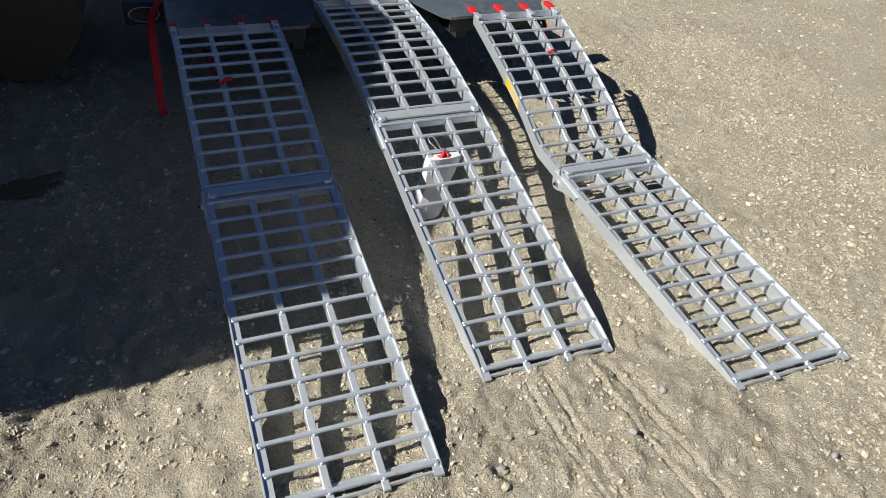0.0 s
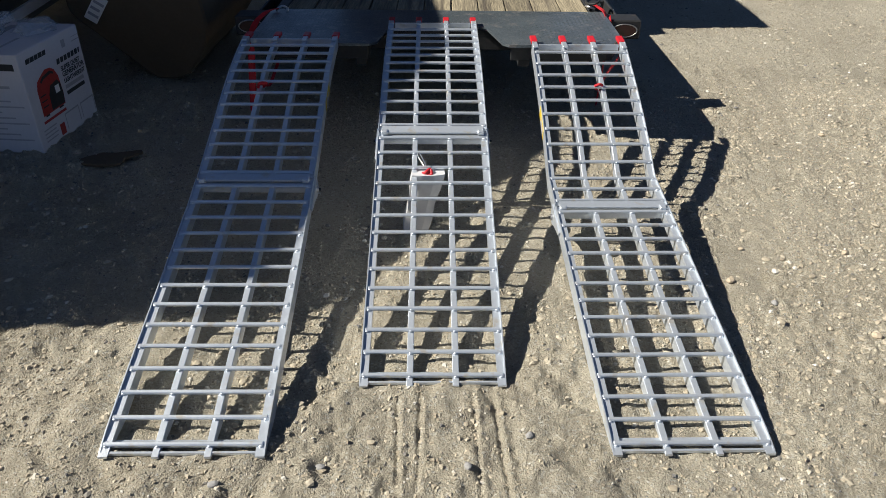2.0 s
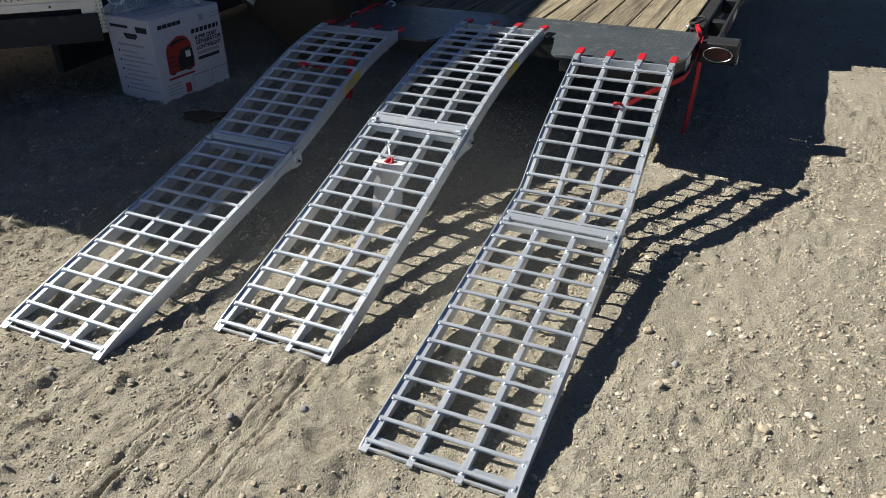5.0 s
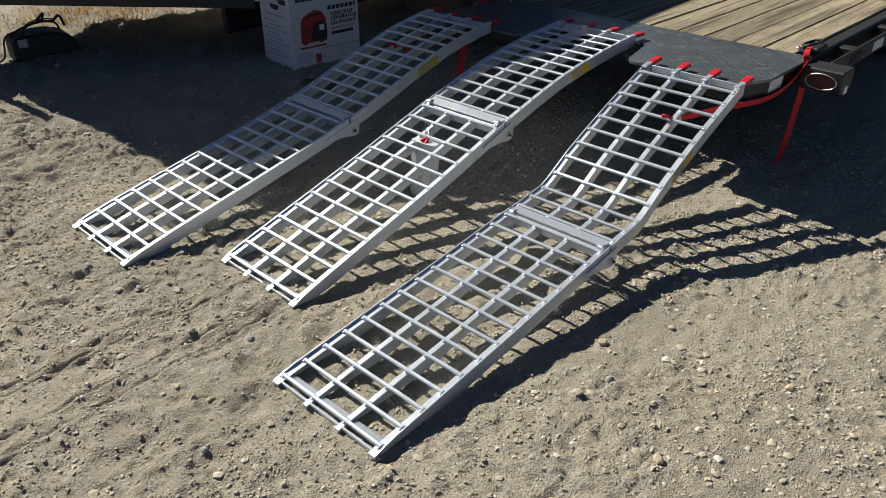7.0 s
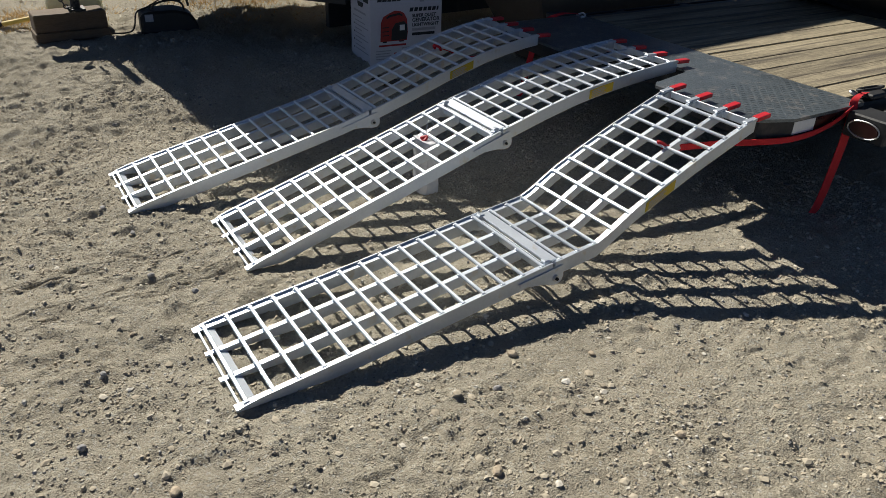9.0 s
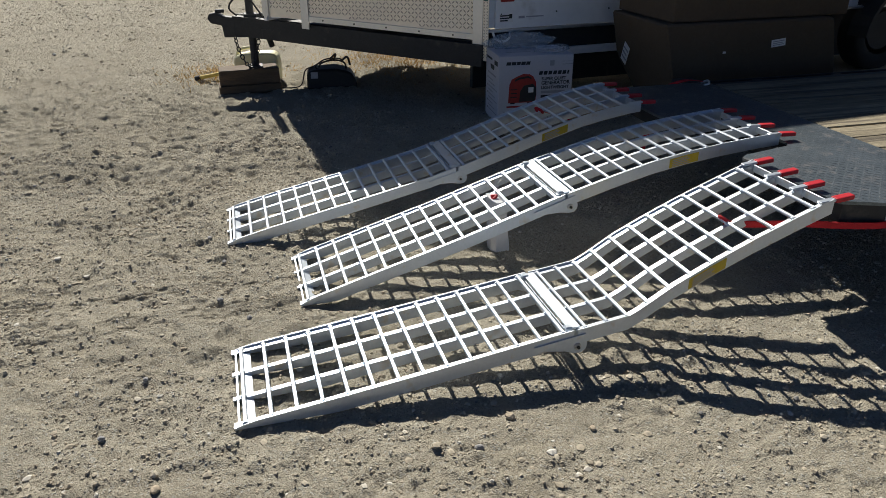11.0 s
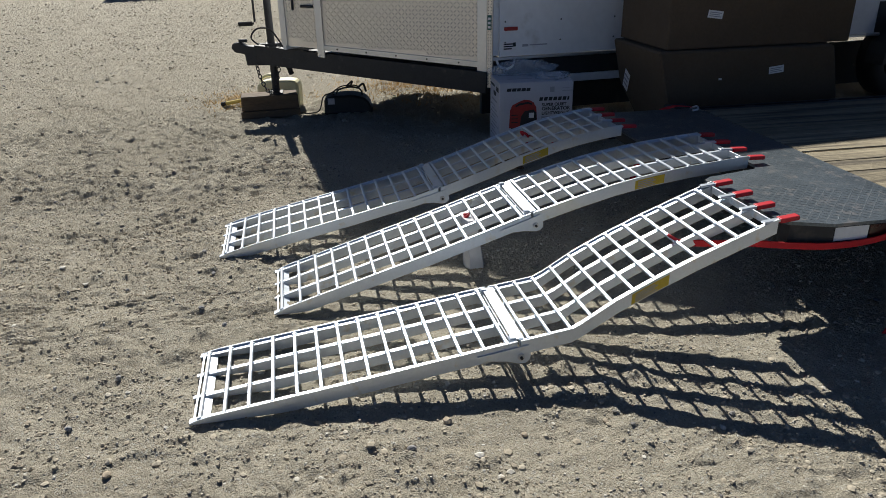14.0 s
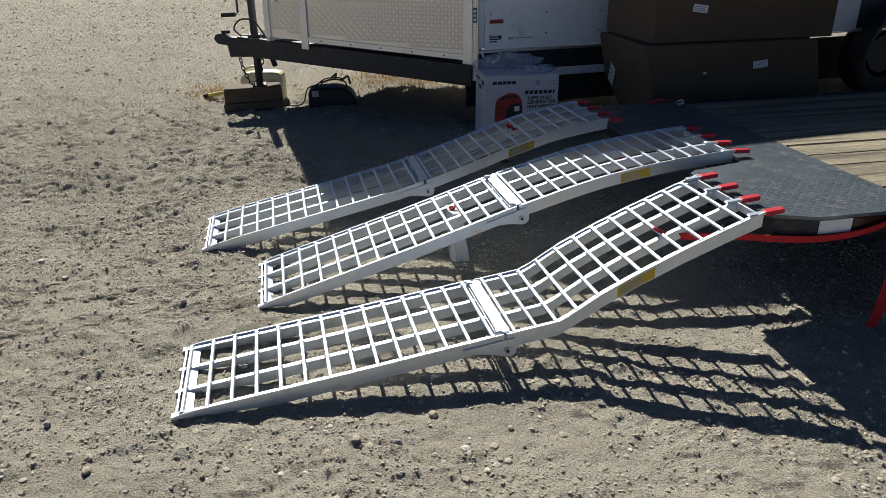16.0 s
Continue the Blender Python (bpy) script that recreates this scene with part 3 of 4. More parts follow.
for side, xr in ((1, 1.0), (-1, -0.62)):
    rail_x = (xr + 0.003, xr + 0.065) if side > 0 else (xr - 0.065, xr - 0.003)
    part("side_beam", box((rail_x[0], 2.40, 0.34), (rail_x[1], 6.4, DZ - 0.006), 0.005), BLACK, flat)
    lip = (rail_x[1] + 0.075, rail_x[1] + 0.09) if side > 0 else (rail_x[0] - 0.09, rail_x[0] - 0.075)
    part("rub_rail", box((lip[0], 2.42, 0.385), (lip[1], 6.4, 0.462), 0.003), BLACK, flat)
    for i in range(7):
        y = 2.72 + 0.55 * i
        lo_x, hi_x = min(rail_x[1], lip[0]) if side > 0 else lip[1], max(rail_x[1], lip[0]) if side > 0 else rail_x[0]
        part("stake_pocket", box((lo_x, y, 0.385), (hi_x, y + 0.07, 0.458), 0.004), BLACK, flat)
    if side > 0:
        for i in range(5):
            y = 2.66 + 0.32 * i
            part("reflective_tape", box((lip[1] + 0.0005, y, 0.40), (lip[1] + 0.002, y + 0.15, 0.447)), REFLW if i % 2 else LAMP, flat)
for i in range(6):
    part("cross_member", box((-0.615, 2.7 + 0.6 * i, 0.355), (0.998, 2.76 + 0.6 * i, DZ - 0.048), 0.003), BLACK, flat)


def wheel(parent, c, side):
    t = bmesh.new()
    prof = [(0.20, -0.085), (0.235, -0.1), (0.30, -0.1), (0.335, -0.075), (0.34, 0.0), (0.335, 0.075), (0.30, 0.1), (0.235, 0.1), (0.20, 0.085)]
    rings = []
    for k in range(32):
        a = k * math.tau / 32
        rings.append([t.verts.new((w, r * math.cos(a), r * math.sin(a))) for r, w in prof])
    for k in range(32):
        p, q = rings[k], rings[(k + 1) % 32]
        for i in range(len(prof) - 1):
            t.faces.new((p[i], p[i + 1], q[i + 1], q[i]))
    w = part("tyre", t, RUBBER, parent, smooth=True)
    t = bmesh.new()
    bmesh.ops.create_cone(t, cap_ends=True, segments=28, radius1=0.205, radius2=0.16, depth=0.14, matrix=Matrix.Rotation(radians(90 * side), 4, "Y"))
    part("rim", t, BLACK, w)
    w.location = c
    return w


for x in (-0.42, 0.80):
    for y in (4.6, 5.4):
        wheel(flat, (x, y, 0.342), 1 if x > 0 else -1)

# tail lamp boxes standing out at the deck's corners
for side in (1, -1):
    x0, x1 = (1.085, 1.255) if side > 0 else (-0.87, -0.70)
    lb = part("lamp_box", box((x0, 2.27, 0.368), (x1, 2.40, 0.466), 0.006), BLACK, flat)
    t = bmesh.new()
    bmesh.ops.create_cone(t, cap_ends=True, segments=24, radius1=0.05, radius2=0.047, depth=0.012, matrix=Matrix.Translation(((x0 + x1) / 2 + 0.0, 2.266, 0.415)) @ Matrix.Diagonal((1.25, 1, 0.62, 1)) @ Matrix.Rotation(radians(90), 4, "X"))
    part("tail_lamp", t, LAMP, lb, "oval red tail lamp lens")
    ring = [((x0 + x1) / 2 + 0.065 * math.cos(a), 2.262, 0.415 + 0.033 * math.sin(a)) for a in [k * math.tau / 28 for k in range(28)]]
    part("lamp_ring", tube(ring, 0.003, 6, closed=True), ALU_OLD, lb)
    if side > 0:
        part("side_marker", box((x1 + 0.0005, 2.31, 0.365), (x1 + 0.004, 2.35, 0.40), 0.001), REFLW, lb)

# cargo under a black sheet at the front of the deck
cargo = bmesh.new()
box((-0.55, 3.80, DZ + 0.002), (0.97, 6.2, 1.50), 0.05, cargo, seg=2)
bmesh.ops.subdivide_edges(cargo, edges=cargo.edges[:], cuts=5, use_grid_fill=True)
for v in cargo.verts:
    k = 0.03 * noise.noise(v.co * 4)
    v.co.x += k
    v.co.y += 0.04 * noise.noise(v.co * 3 + Vector((5, 0, 0)))
    v.co.z = max(DZ + 0.001, v.co.z + 0.05 * noise.noise(v.co * 2.5))
    if v.co.y < 4.2:
        v.co.y += 0.24 * smooth(0.74, 0.55, v.co.z) + 0.05 * smooth(0.3, 0.7, v.co.x)
tagged(mesh_ob("covered_cargo", cargo, PLASTIC), "cargo under a black sheet on the plank deck", "cargo")

roll = thing("rolled_mat", pose(0.93, 3.70, 0.70), "pale yellow rolled mat sticking out of the covered cargo", "mat")
coil = [((0.018 + 0.0019 * k) * math.cos(k * 0.5), (0.018 + 0.0019 * k) * math.sin(k * 0.5)) for k in range(26)]
coil += [((0.026 + 0.0019 * k) * math.cos(k * 0.5), (0.026 + 0.0019 * k) * math.sin(k * 0.5)) for k in range(25, -1, -1)]
part("roll", slab(coil, 1, 0.0, 0.5), JERRY, roll)

# straps
sa = thing("tie_strap", pose(0, 0, 0), "red webbing ratchet strap hanging from the deck corner", "strap", "red straps")
part("webbing", ribbon(curve_pts([(1.03, 2.47, 0.50), (1.045, 2.39, 0.502), (1.066, 2.325, 0.492), (1.086, 2.302, 0.44), (1.092, 2.292, 0.33), (1.086, 2.288, 0.18), (1.078, 2.282, 0.06), (1.072, 2.268, 0.006), (1.06, 2.23, -0.004)]), (0.007, 0.017, 0)), STRAP, sa)
rb = part("ratchet", box((1.00, 2.44, 0.480), (1.075, 2.56, 0.502), 0.006), BLACK, sa, "black steel ratchet")
part("ratchet_handle", tube([(1.0 + 0.06 * math.cos(a) * 0.55 + 0.03, 2.48 + 0.07 * math.sin(a), 0.515 + 0.01 * math.cos(a)) for a in [k * math.tau / 20 for k in range(20)]], 0.006, 6, closed=True), PLASTIC, rb)
part("hook", tube(curve_pts([(1.03, 2.41, 0.487), (1.0, 2.40, 0.50), (0.985, 2.43, 0.497), (1.0, 2.45, 0.487)]), 0.006, 8), ALU_OLD, sa)
sb = thing("tie_strap", pose(0, 0, 0), "red webbing strap tying a ramp rung to the trailer", "strap", "red straps")
part("webbing", ribbon(curve_pts([(0.905, 1.46, 0.385), (0.935, 1.56, 0.385), (0.985, 1.68, 0.395), (1.04, 1.80, 0.398), (1.08, 1.93, 0.40), (1.084, 2.08, 0.405), (1.086, 2.20, 0.432), (1.088, 2.285, 0.475)]), (0.003, 0, 0.013)), STRAP, sb)
part("knot", tube(curve_pts([(0.88, 1.455, 0.395), (0.89, 1.435, 0.41), (0.908, 1.445, 0.405), (0.905, 1.468, 0.39), (0.888, 1.46, 0.38)]), 0.0058, 8), STRAP, sb)
sc = thing("tie_strap", pose(0, 0, 0), "red webbing strap hanging from the trailer's shaded corner", "strap", "red straps")
part("webbing", ribbon(curve_pts([(-0.66, 2.33, 0.492), (-0.70, 2.24, 0.49), (-0.755, 2.16, 0.42), (-0.77, 2.10, 0.2), (-0.775, 2.07, 0.05), (-0.77, 2.04, 0.012)]), (0.016, 0.008, 0)), STRAP, sc)
part("hook", tube(curve_pts([(-0.66, 2.33, 0.484), (-0.63, 2.35, 0.50), (-0.60, 2.34, 0.49), (-0.60, 2.31, 0.485)]), 0.006, 8), ALU_OLD, sc)
sd = thing("strap_hook", pose(0, -0.0735, -0.025), "small red strap hook tied on a ramp rung", "strap", "red straps")
part("webbing", ribbon(curve_pts([(-0.52, 1.40, 0.455), (-0.525, 1.44, 0.44), (-0.53, 1.52, 0.41), (-0.54, 1.62, 0.385), (-0.555, 1.86, 0.40)]), (0.007, 0, 0.002)), STRAP, sd)
part("knot", tube(curve_pts([(-0.535, 1.385, 0.452), (-0.52, 1.37, 0.472), (-0.50, 1.39, 0.465), (-0.52, 1.41, 0.445)]), 0.007, 8), STRAP, sd)

# planks of the deck, parted by narrow gaps
rngp = random.Random(11)
PW = 1.616 / 11
for i in range(11):
    a = -0.618 + PW * i
    part("plank", box((a + rngp.uniform(0.001, 0.004), 2.389, DZ - 0.045), (a + PW - rngp.uniform(0.001, 0.004), 6.4, DZ + rngp.uniform(-0.003, 0.002)), 0.004), PLANK, flat)

# ---- enclosed trailer with a pointed nose ----
CORNER = Vector((-1.95, 1.49, 0))
APEX = Vector((-2.92, 0.04, 0))
WALL_DIR = Vector((-0.1, 1.0, 0)).normalized()
ROOF = 2.33
encl = thing("enclosed_trailer", pose(0, 0, 0), "white enclosed cargo trailer with a pointed diamond plate nose", "trailer")
ACROSS = Vector((-WALL_DIR.y, WALL_DIR.x, 0))
FAR = CORNER + ACROSS * 2.22
BACK = CORNER + WALL_DIR * 5.2


def frame_at(origin, along):
    """Axes with x along, y up, z outwards to the viewer's side of that line."""
    a = along.normalized()
    up = Vector((0, 0, 1))
    out = a.cross(up)
    return Matrix.Translation(origin) @ Matrix((a, up, out)).transposed().to_4x4()


WALL = frame_at(CORNER, WALL_DIR)
NOSE = frame_at(APEX, CORNER - APEX)
NL = (CORNER - APEX).length
body = slab([(v.x, v.y) for v in (CORNER + ACROSS * 0.03, BACK + ACROSS * 0.03, BACK + ACROSS * 2.19, FAR - ACROSS * 0.03, APEX + Vector((0.0, 0.05, 0)))], 2, 0.62, ROOF - 0.02)
part("body", body, WHITEP, encl)
part("roof", slab([(v.x, v.y) for v in (CORNER - ACROSS * 0.01, BACK, BACK + ACROSS * 2.22, FAR, APEX)], 2, ROOF - 0.019, ROOF + 0.03), WHITEP, encl)
# side wall sheets with screws, sill and skirt
for i in range(4):
    part("side_sheet", box((0.06 + i * 1.25, 0.615, -0.028), (0.06 + (i + 1) * 1.25 - 0.004, ROOF - 0.03, 0.0), 0.001, m=WALL), WHITEP, encl)
part("sill_rail", box((0.0, 0.592, -0.02), (5.1, 0.612, 0.012), 0.003, m=WALL), ALU_OLD, encl)
part("skirt", box((0.05, 0.46, -0.06), (2.9, 0.59, -0.045), 0.002, m=WALL), BLACK, encl)
part("lower_sill", box((0.05, 0.40, -0.05), (2.9, 0.455, -0.025), 0.003, m=WALL), WHITEP, encl)
part("subframe", box((0.1, 0.10, -0.55), (4.9, 0.47, -0.50), 0.004, m=WALL), BLACK, encl)
sc_bm = bmesh.new()
for i in range(9):
    for j in range(4):
        bmesh.ops.create_cone(sc_bm, cap_ends=True, segments=8, radius1=0.006, radius2=0.004, depth=0.006, matrix=WALL @ Matrix.Translation((0.1 + i * 0.42, 0.68 + j * 0.17 + 0.03 * (j == 0), 0.003)))
part("screw_row", sc_bm, BLACK, encl)["kind"] = "stuff"
part("marker_lamp", box((0.09, 0.79, 0.001), (0.19, 0.815, 0.012), 0.003, m=WALL), PRINTRED, encl, "red side marker lamp")
dec = part("decal", box((0.085, 0.655, 0.0005), (0.185, 0.715, 0.002), m=WALL), PAPER, encl, "white sticker with dark unreadable print")
t = bmesh.new()
for j in range(3):
    box((0.09, 0.662 + 0.016 * j, 0.0022), (0.15 + 0.008 * j, 0.671 + 0.016 * j, 0.003), 0, t, WALL)
box((0.158, 0.68, 0.0022), (0.18, 0.708, 0.003), 0, t, WALL)
part("decal_print", t, INK, dec)
t = bmesh.new()
box((0.23, 0.676, 0.0005), (0.275, 0.692, 0.0025), 0, t, WALL)
box((0.285, 0.681, 0.0005), (0.42, 0.689, 0.0025), 0, t, WALL)
part("decal_bar", t, GREYINK, encl)

# nose: polished tread plate, framed by posts, slightly nose-high
SLOPE = (0.545 - 0.635) / NL


def nz(u):
    return 0.635 + SLOPE * u


def nose_strip(u0, u1, lo, hi, z0, z1, name, material, label=""):
    t = bmesh.new()
    pts = [(u0, nz(u0) + lo), (u1, nz(u1) + lo), (u1, hi if hi > 1 else nz(u1) + hi), (u0, hi if hi > 1 else nz(u0) + hi)]
    t = slab(pts, 2, z0, z1)
    bmesh.ops.transform(t, matrix=NOSE, verts=t.verts)
    return part(name, t, material, encl, label)


nose_strip(0.0, NL, 0.0, 1.25, -0.03, 0.0, "nose_plate", DIAMOND, "bright aluminium diamond tread plate")
nose_strip(0.0, NL, 0.001, ROOF - 0.03, -0.04, -0.031, "nose_sheet", WHITEP)
lug_part("tread", lugs(lambda p: nz(p[0]) + 0.05 < p[1] < 1.24 and 0.05 < p[0] < NL - 0.05 and abs(p[0] - 0.36) > 0.03, 0, NL, 0.5, 1.25, 0.027, 0.0165, 0.0040, 0.0030), LUG, encl, NOSE)
nose_strip(0.33, NL, -0.006, 0.032, 0.0005, 0.012, "base_trim", ALU_OLD)
nose_strip(0.325, 0.385, -0.06, 1.25, 0.003, 0.016, "nose_post", ALU_OLD)
nose_strip(NL - 0.10, NL - 0.03, -0.045, 1.9, 0.003, 0.018, "nose_post", ALU_OLD)
nose_strip(0.0, 0.05, 0.002, 1.25, 0.002, 0.014, "nose_post", ALU_OLD)
nose_strip(NL - 0.028, NL + 0.01, -0.14, 1.9, 0.0, 0.014, "corner_strip", DIAMOND)
lug_part("corner_tread", lugs(lambda p: 0.42 < p[1] < 1.5 and NL - 0.024 < p[0] < NL + 0.006, NL - 0.03, NL + 0.03, 0.4, 1.5, 0.02, 0.010, 0.003, 0.0025), LUG, encl, NOSE @ pose(0, 0, 0.014))
t = bmesh.new()
box((NL - 0.026, 0.80, 0.0145), (NL + 0.004, 0.90, 0.018), 0.001, t, NOSE)
plate = part("corner_label", t, GREEN, encl, "small green and white label on the corner strip")
t = bmesh.new()
for j in range(3):
    box((NL - 0.02, 0.812 + 0.028 * j, 0.0182), (NL - 0.002, 0.828 + 0.028 * j, 0.0192), 0, t, NOSE)
part("label_print", t, PAPER, plate)
for u in (0.5, 0.75, 1.0, 1.25, 1.5):
    t = bmesh.new()
    bmesh.ops.create_cone(t, cap_ends=True, segments=8, radius1=0.007, radius2=0.005, depth=0.006, matrix=NOSE @ Matrix.Translation((u, nz(u) + 0.012, 0.014)))
    part("rivet", t, BLACK, encl)
# hidden far side of the nose
NOSE2 = frame_at(FAR, APEX - FAR)
t = box((0.0, 0.60, -0.03), ((APEX - FAR).length, ROOF - 0.03, 0.0), 0, m=NOSE2)
part("nose_sheet", t, WHITEP, encl)

# tongue: two beams meeting at the coupler, jack, chain and cable
TIP = Vector((-3.20, -0.26, 0))


def beam(a, b, za, zb, h, w, name="tongue_beam"):
    d = (b - a).normalized()
    s = Vector((-d.y, d.x, 0)) * w / 2

    def sec(k):
        p, z = (a, za) if k == 0 else (b, zb)
        return [p - s + Vector((0, 0, z - h)), p + s + Vector((0, 0, z - h)), p + s + Vector((0, 0, z)), p - s + Vector((0, 0, z))]
    return part(name, sweep(sec, (0, 1)), BLACK, encl)


beam(TIP + Vector((0.05, 0.08, 0)), CORNER + Vector((0.0, -0.03, 0)), 0.615, 0.515, 0.145, 0.06)
beam(TIP + Vector((-0.03, 0.10, 0)), FAR + Vector((0.1, 0, 0)), 0.615, 0.515, 0.145, 0.06)
cp = slab([(-0.085, 0.02), (-0.07, 0.055), (-0.02, 0.065), (0.03, 0.035), (0.16, 0.025), (0.2, 0.02), (0.2, -0.12), (0.03, -0.12), (0.02, -0.03), (-0.06, -0.015)], 0, -0.045, 0.045, bevel=0.006)
bmesh.ops.transform(cp, matrix=Matrix.Translation(TIP + Vector((0.01, -0.03, 0.575))) @ Matrix.Rotation(radians(-14), 4, "Z"), verts=cp.verts)
part("coupler", cp, BLACK, encl)
t = box((-0.02, -0.03, 0.06), (0.02, 0.04, 0.085), 0.006, m=Matrix.Translation(TIP + Vector((0.01, -0.03, 0.575))))
part("coupler_latch", t, BLACK, encl)
part("tongue_plate", slab([(-3.17, -0.14), (-2.96, 0.02), (-2.02, 1.46), (-2.3, 1.7), (-3.4, 1.6), (-3.9, 1.2), (-3.3, 0.0)], 2, 0.47, 0.53), BLACK, encl)
JX, JY = -3.13, -0.06
jack = part("jack_post", tube([(JX, JY, 0.24), (JX, JY, 1.15)], 0.03, 16), BLACK, encl)
part("jack_leg", tube([(JX, JY, 0.228), (JX, JY, 0.50)], 0.024, 16), BLACK, jack)
ft = slab([(-0.07, -0.055), (0.07, -0.055), (0.07, 0.055), (-0.07, 0.055)], 2, 0.224, 0.234, bevel=0.002)
bmesh.ops.transform(ft, matrix=Matrix.Translation((JX, JY, 0)), verts=ft.verts)
part("jack_foot", ft, BLACK, jack)
part("jack_crank", tube([(JX, JY - 0.03, 1.0), (JX, JY - 0.10, 1.0), (JX, JY - 0.11, 0.99), (JX, JY - 0.11, 0.80), (JX + 0.0, JY - 0.12, 0.785), (JX, JY - 0.23, 0.782)], 0.009, 8), BLACK, jack)
part("crank_grip", tube([(JX, JY - 0.13, 0.784), (JX, JY - 0.24, 0.782)], 0.017, 10), RUBBER, jack)
part("jack_bracket", box((JX - 0.06, JY - 0.05, 0.59), (JX + 0.06, JY + 0.05, 0.63), 0.006), BLACK, jack)
part("breakaway_cable", tube(curve_pts([(JX + 0.03, JY - 0.10, 0.62), (JX + 0.04, JY - 0.15, 0.68), (JX + 0.03, JY - 0.10, 0.745), (JX + 0.04, JY + 0.0, 0.74), (JX + 0.04, JY + 0.06, 0.66), (JX + 0.05, JY + 0.10, 0.60), (JX + 0.08, JY + 0.16, 0.62)]), 0.007, 6), RUBBER, encl)
part("wiring_plug", tube(curve_pts([(JX + 0.10, JY + 0.12, 0.46), (JX + 0.10, JY + 0.13, 0.43), (JX + 0.09, JY + 0.14, 0.39)]), 0.022, 10), RUBBER, encl)
part("wiring_cable", tube(curve_pts([(JX + 0.10, JY + 0.12, 0.46), (JX + 0.10, JY + 0.09, 0.55), (JX + 0.1, JY + 0.11, 0.64), (JX + 0.11, JY + 0.16, 0.78), (JX + 0.2, JY + 0.2, 0.95)]), 0.008, 6), RUBBER, encl)
CH = curve_pts([(JX + 0.06, JY - 0.13, 0.47), (JX + 0.07, JY - 0.11, 0.36), (JX + 0.07, JY - 0.06, 0.25), (JX + 0.08, JY - 0.02, 0.262), (JX + 0.07, JY + 0.03, 0.37), (JX + 0.07, JY + 0.05, 0.5)], 4)
for i, (a, b) in enumerate(zip(CH, CH[1:])):
    d = (b - a)
    mid = (a + b) / 2
    L = d.length * 0.62
    rot = d.to_track_quat("X", "Z").to_matrix().to_4x4() @ Matrix.Rotation(radians(90 * (i % 2)), 4, "X")
    ring = [Matrix.Translation(mid) @ rot @ Vector((L * math.cos(q), 0.013 * math.sin(q), 0)) for q in [k * math.tau / 12 for k in range(12)]]
    part("chain_link", tube(ring, 0.0045, 5, closed=True), BLACK, encl)
# hinge clip and door catch on the nose
t = box((0.16, 0.98, 0.001), (0.24, 1.02, 0.03), 0.004, m=NOSE)
box((0.12, 0.90, 0.001), (0.135, 1.06, 0.02), 0.004, t, NOSE)
box((0.20, 0.92, 0.001), (0.31, 0.94, 0.02), 0.004, t, NOSE)
part("door_latch", t, BLACK, encl)
part("white_hose", tube(curve_pts([WALL @ Vector(p) for p in ((0.03, 0.60, 0.02), (0.05, 0.555, 0.03), (0.10, 0.535, 0.035), (0.15, 0.555, 0.03), (0.17, 0.60, 0.0))]), 0.008, 8), PAPER, encl, "white hose loop")
# axle, wheel, fender
ww = wheel(encl, WALL @ Vector((3.75, 0.38, -0.16)), 1)
ww.rotation_euler = (0, 0, radians(6))
wheel(encl, WALL @ Vector((3.75, 0.38, -2.0)), -1).rotation_euler = (0, 0, radians(6))
arch = [(0.46 * math.cos(a), 0.38 + 0.44 * math.sin(a)) for a in [math.pi * k / 16 for k in range(17)]]
arch += [(0.43 * math.cos(a), 0.38 + 0.41 * math.sin(a)) for a in [math.pi * (16 - k) / 16 for k in range(17)]]
t = slab([(3.75 + u, v) for u, v in arch], 2, -0.03, 0.16)
bmesh.ops.transform(t, matrix=WALL, verts=t.verts)
part("fender", t, BLACK, encl)
# flat black panel on the wall, painting in the shade of the wheel recess
t = box((3.3, 0.62, 0.0005), (4.2, 0.86, 0.004), 0.0, m=WALL)
part("wheel_recess", t, BLACK, encl)
part("step_bar", box((2.5, 0.50, 0.02), (2.78, 0.53, 0.06), 0.004, m=WALL), BLACK, encl)

# ---- wooden blocks under the jack ----
GZ = 0.045
for z0, z1, dx, w, label in ((0.0, 0.10, 0.02, 0.24, "dark old timber block lying on the dirt"), (0.101, 0.224, 0.0, 0.23, "dark old timber block carrying the jack foot")):
    t = box((-0.10, -w, 0), (0.10, w, z1 - z0), 0.006)
    for v in t.verts:
        v.co += 0.006 * Vector((noise.noise(v.co * 9), noise.noise(v.co * 7 + Vector((3, 3, 3))), 0))
    ob = mesh_ob("timber_block", t, BLOCKWOOD)
    ob.matrix_world = Matrix.Translation((-3.12 + dx, -0.12, (GZ if z0 == 0 else 0.045 + 0.0) + z0 * (0.6 if z0 else 1))) @ Matrix.Rotation(radians(4 + 20 * dx), 4, "Z") @ Matrix.Diagonal((1, 1, 0.6 if z0 == 0 else 0.95, 1))
    tagged(ob, label, "wood block", "timber blocks under the jack")

# ---- jerry can ----
can = thing("fuel_can", pose(-3.40, -0.04, 0.045, 0, 0, 78), "cream plastic fuel can standing behind the timber block", "fuel can")
out = [(-0.17, 0.0), (0.17, 0.0), (0.18, 0.02), (0.18, 0.19), (0.165, 0.235), (0.12, 0.245), (0.03, 0.245), (-0.06, 0.245), (-0.165, 0.222), (-0.18, 0.19), (-0.18, 0.02)]
part("can_body", slab(out, 1, -0.08, 0.08, bevel=0.014), JERRY, can)
part("can_handle", tube(curve_pts([(0.0, 0, 0.24), (-0.03, 0, 0.275), (-0.10, 0, 0.275), (-0.15, 0, 0.25), (-0.16, 0, 0.215)]), 0.014, 8), JERRY, can)
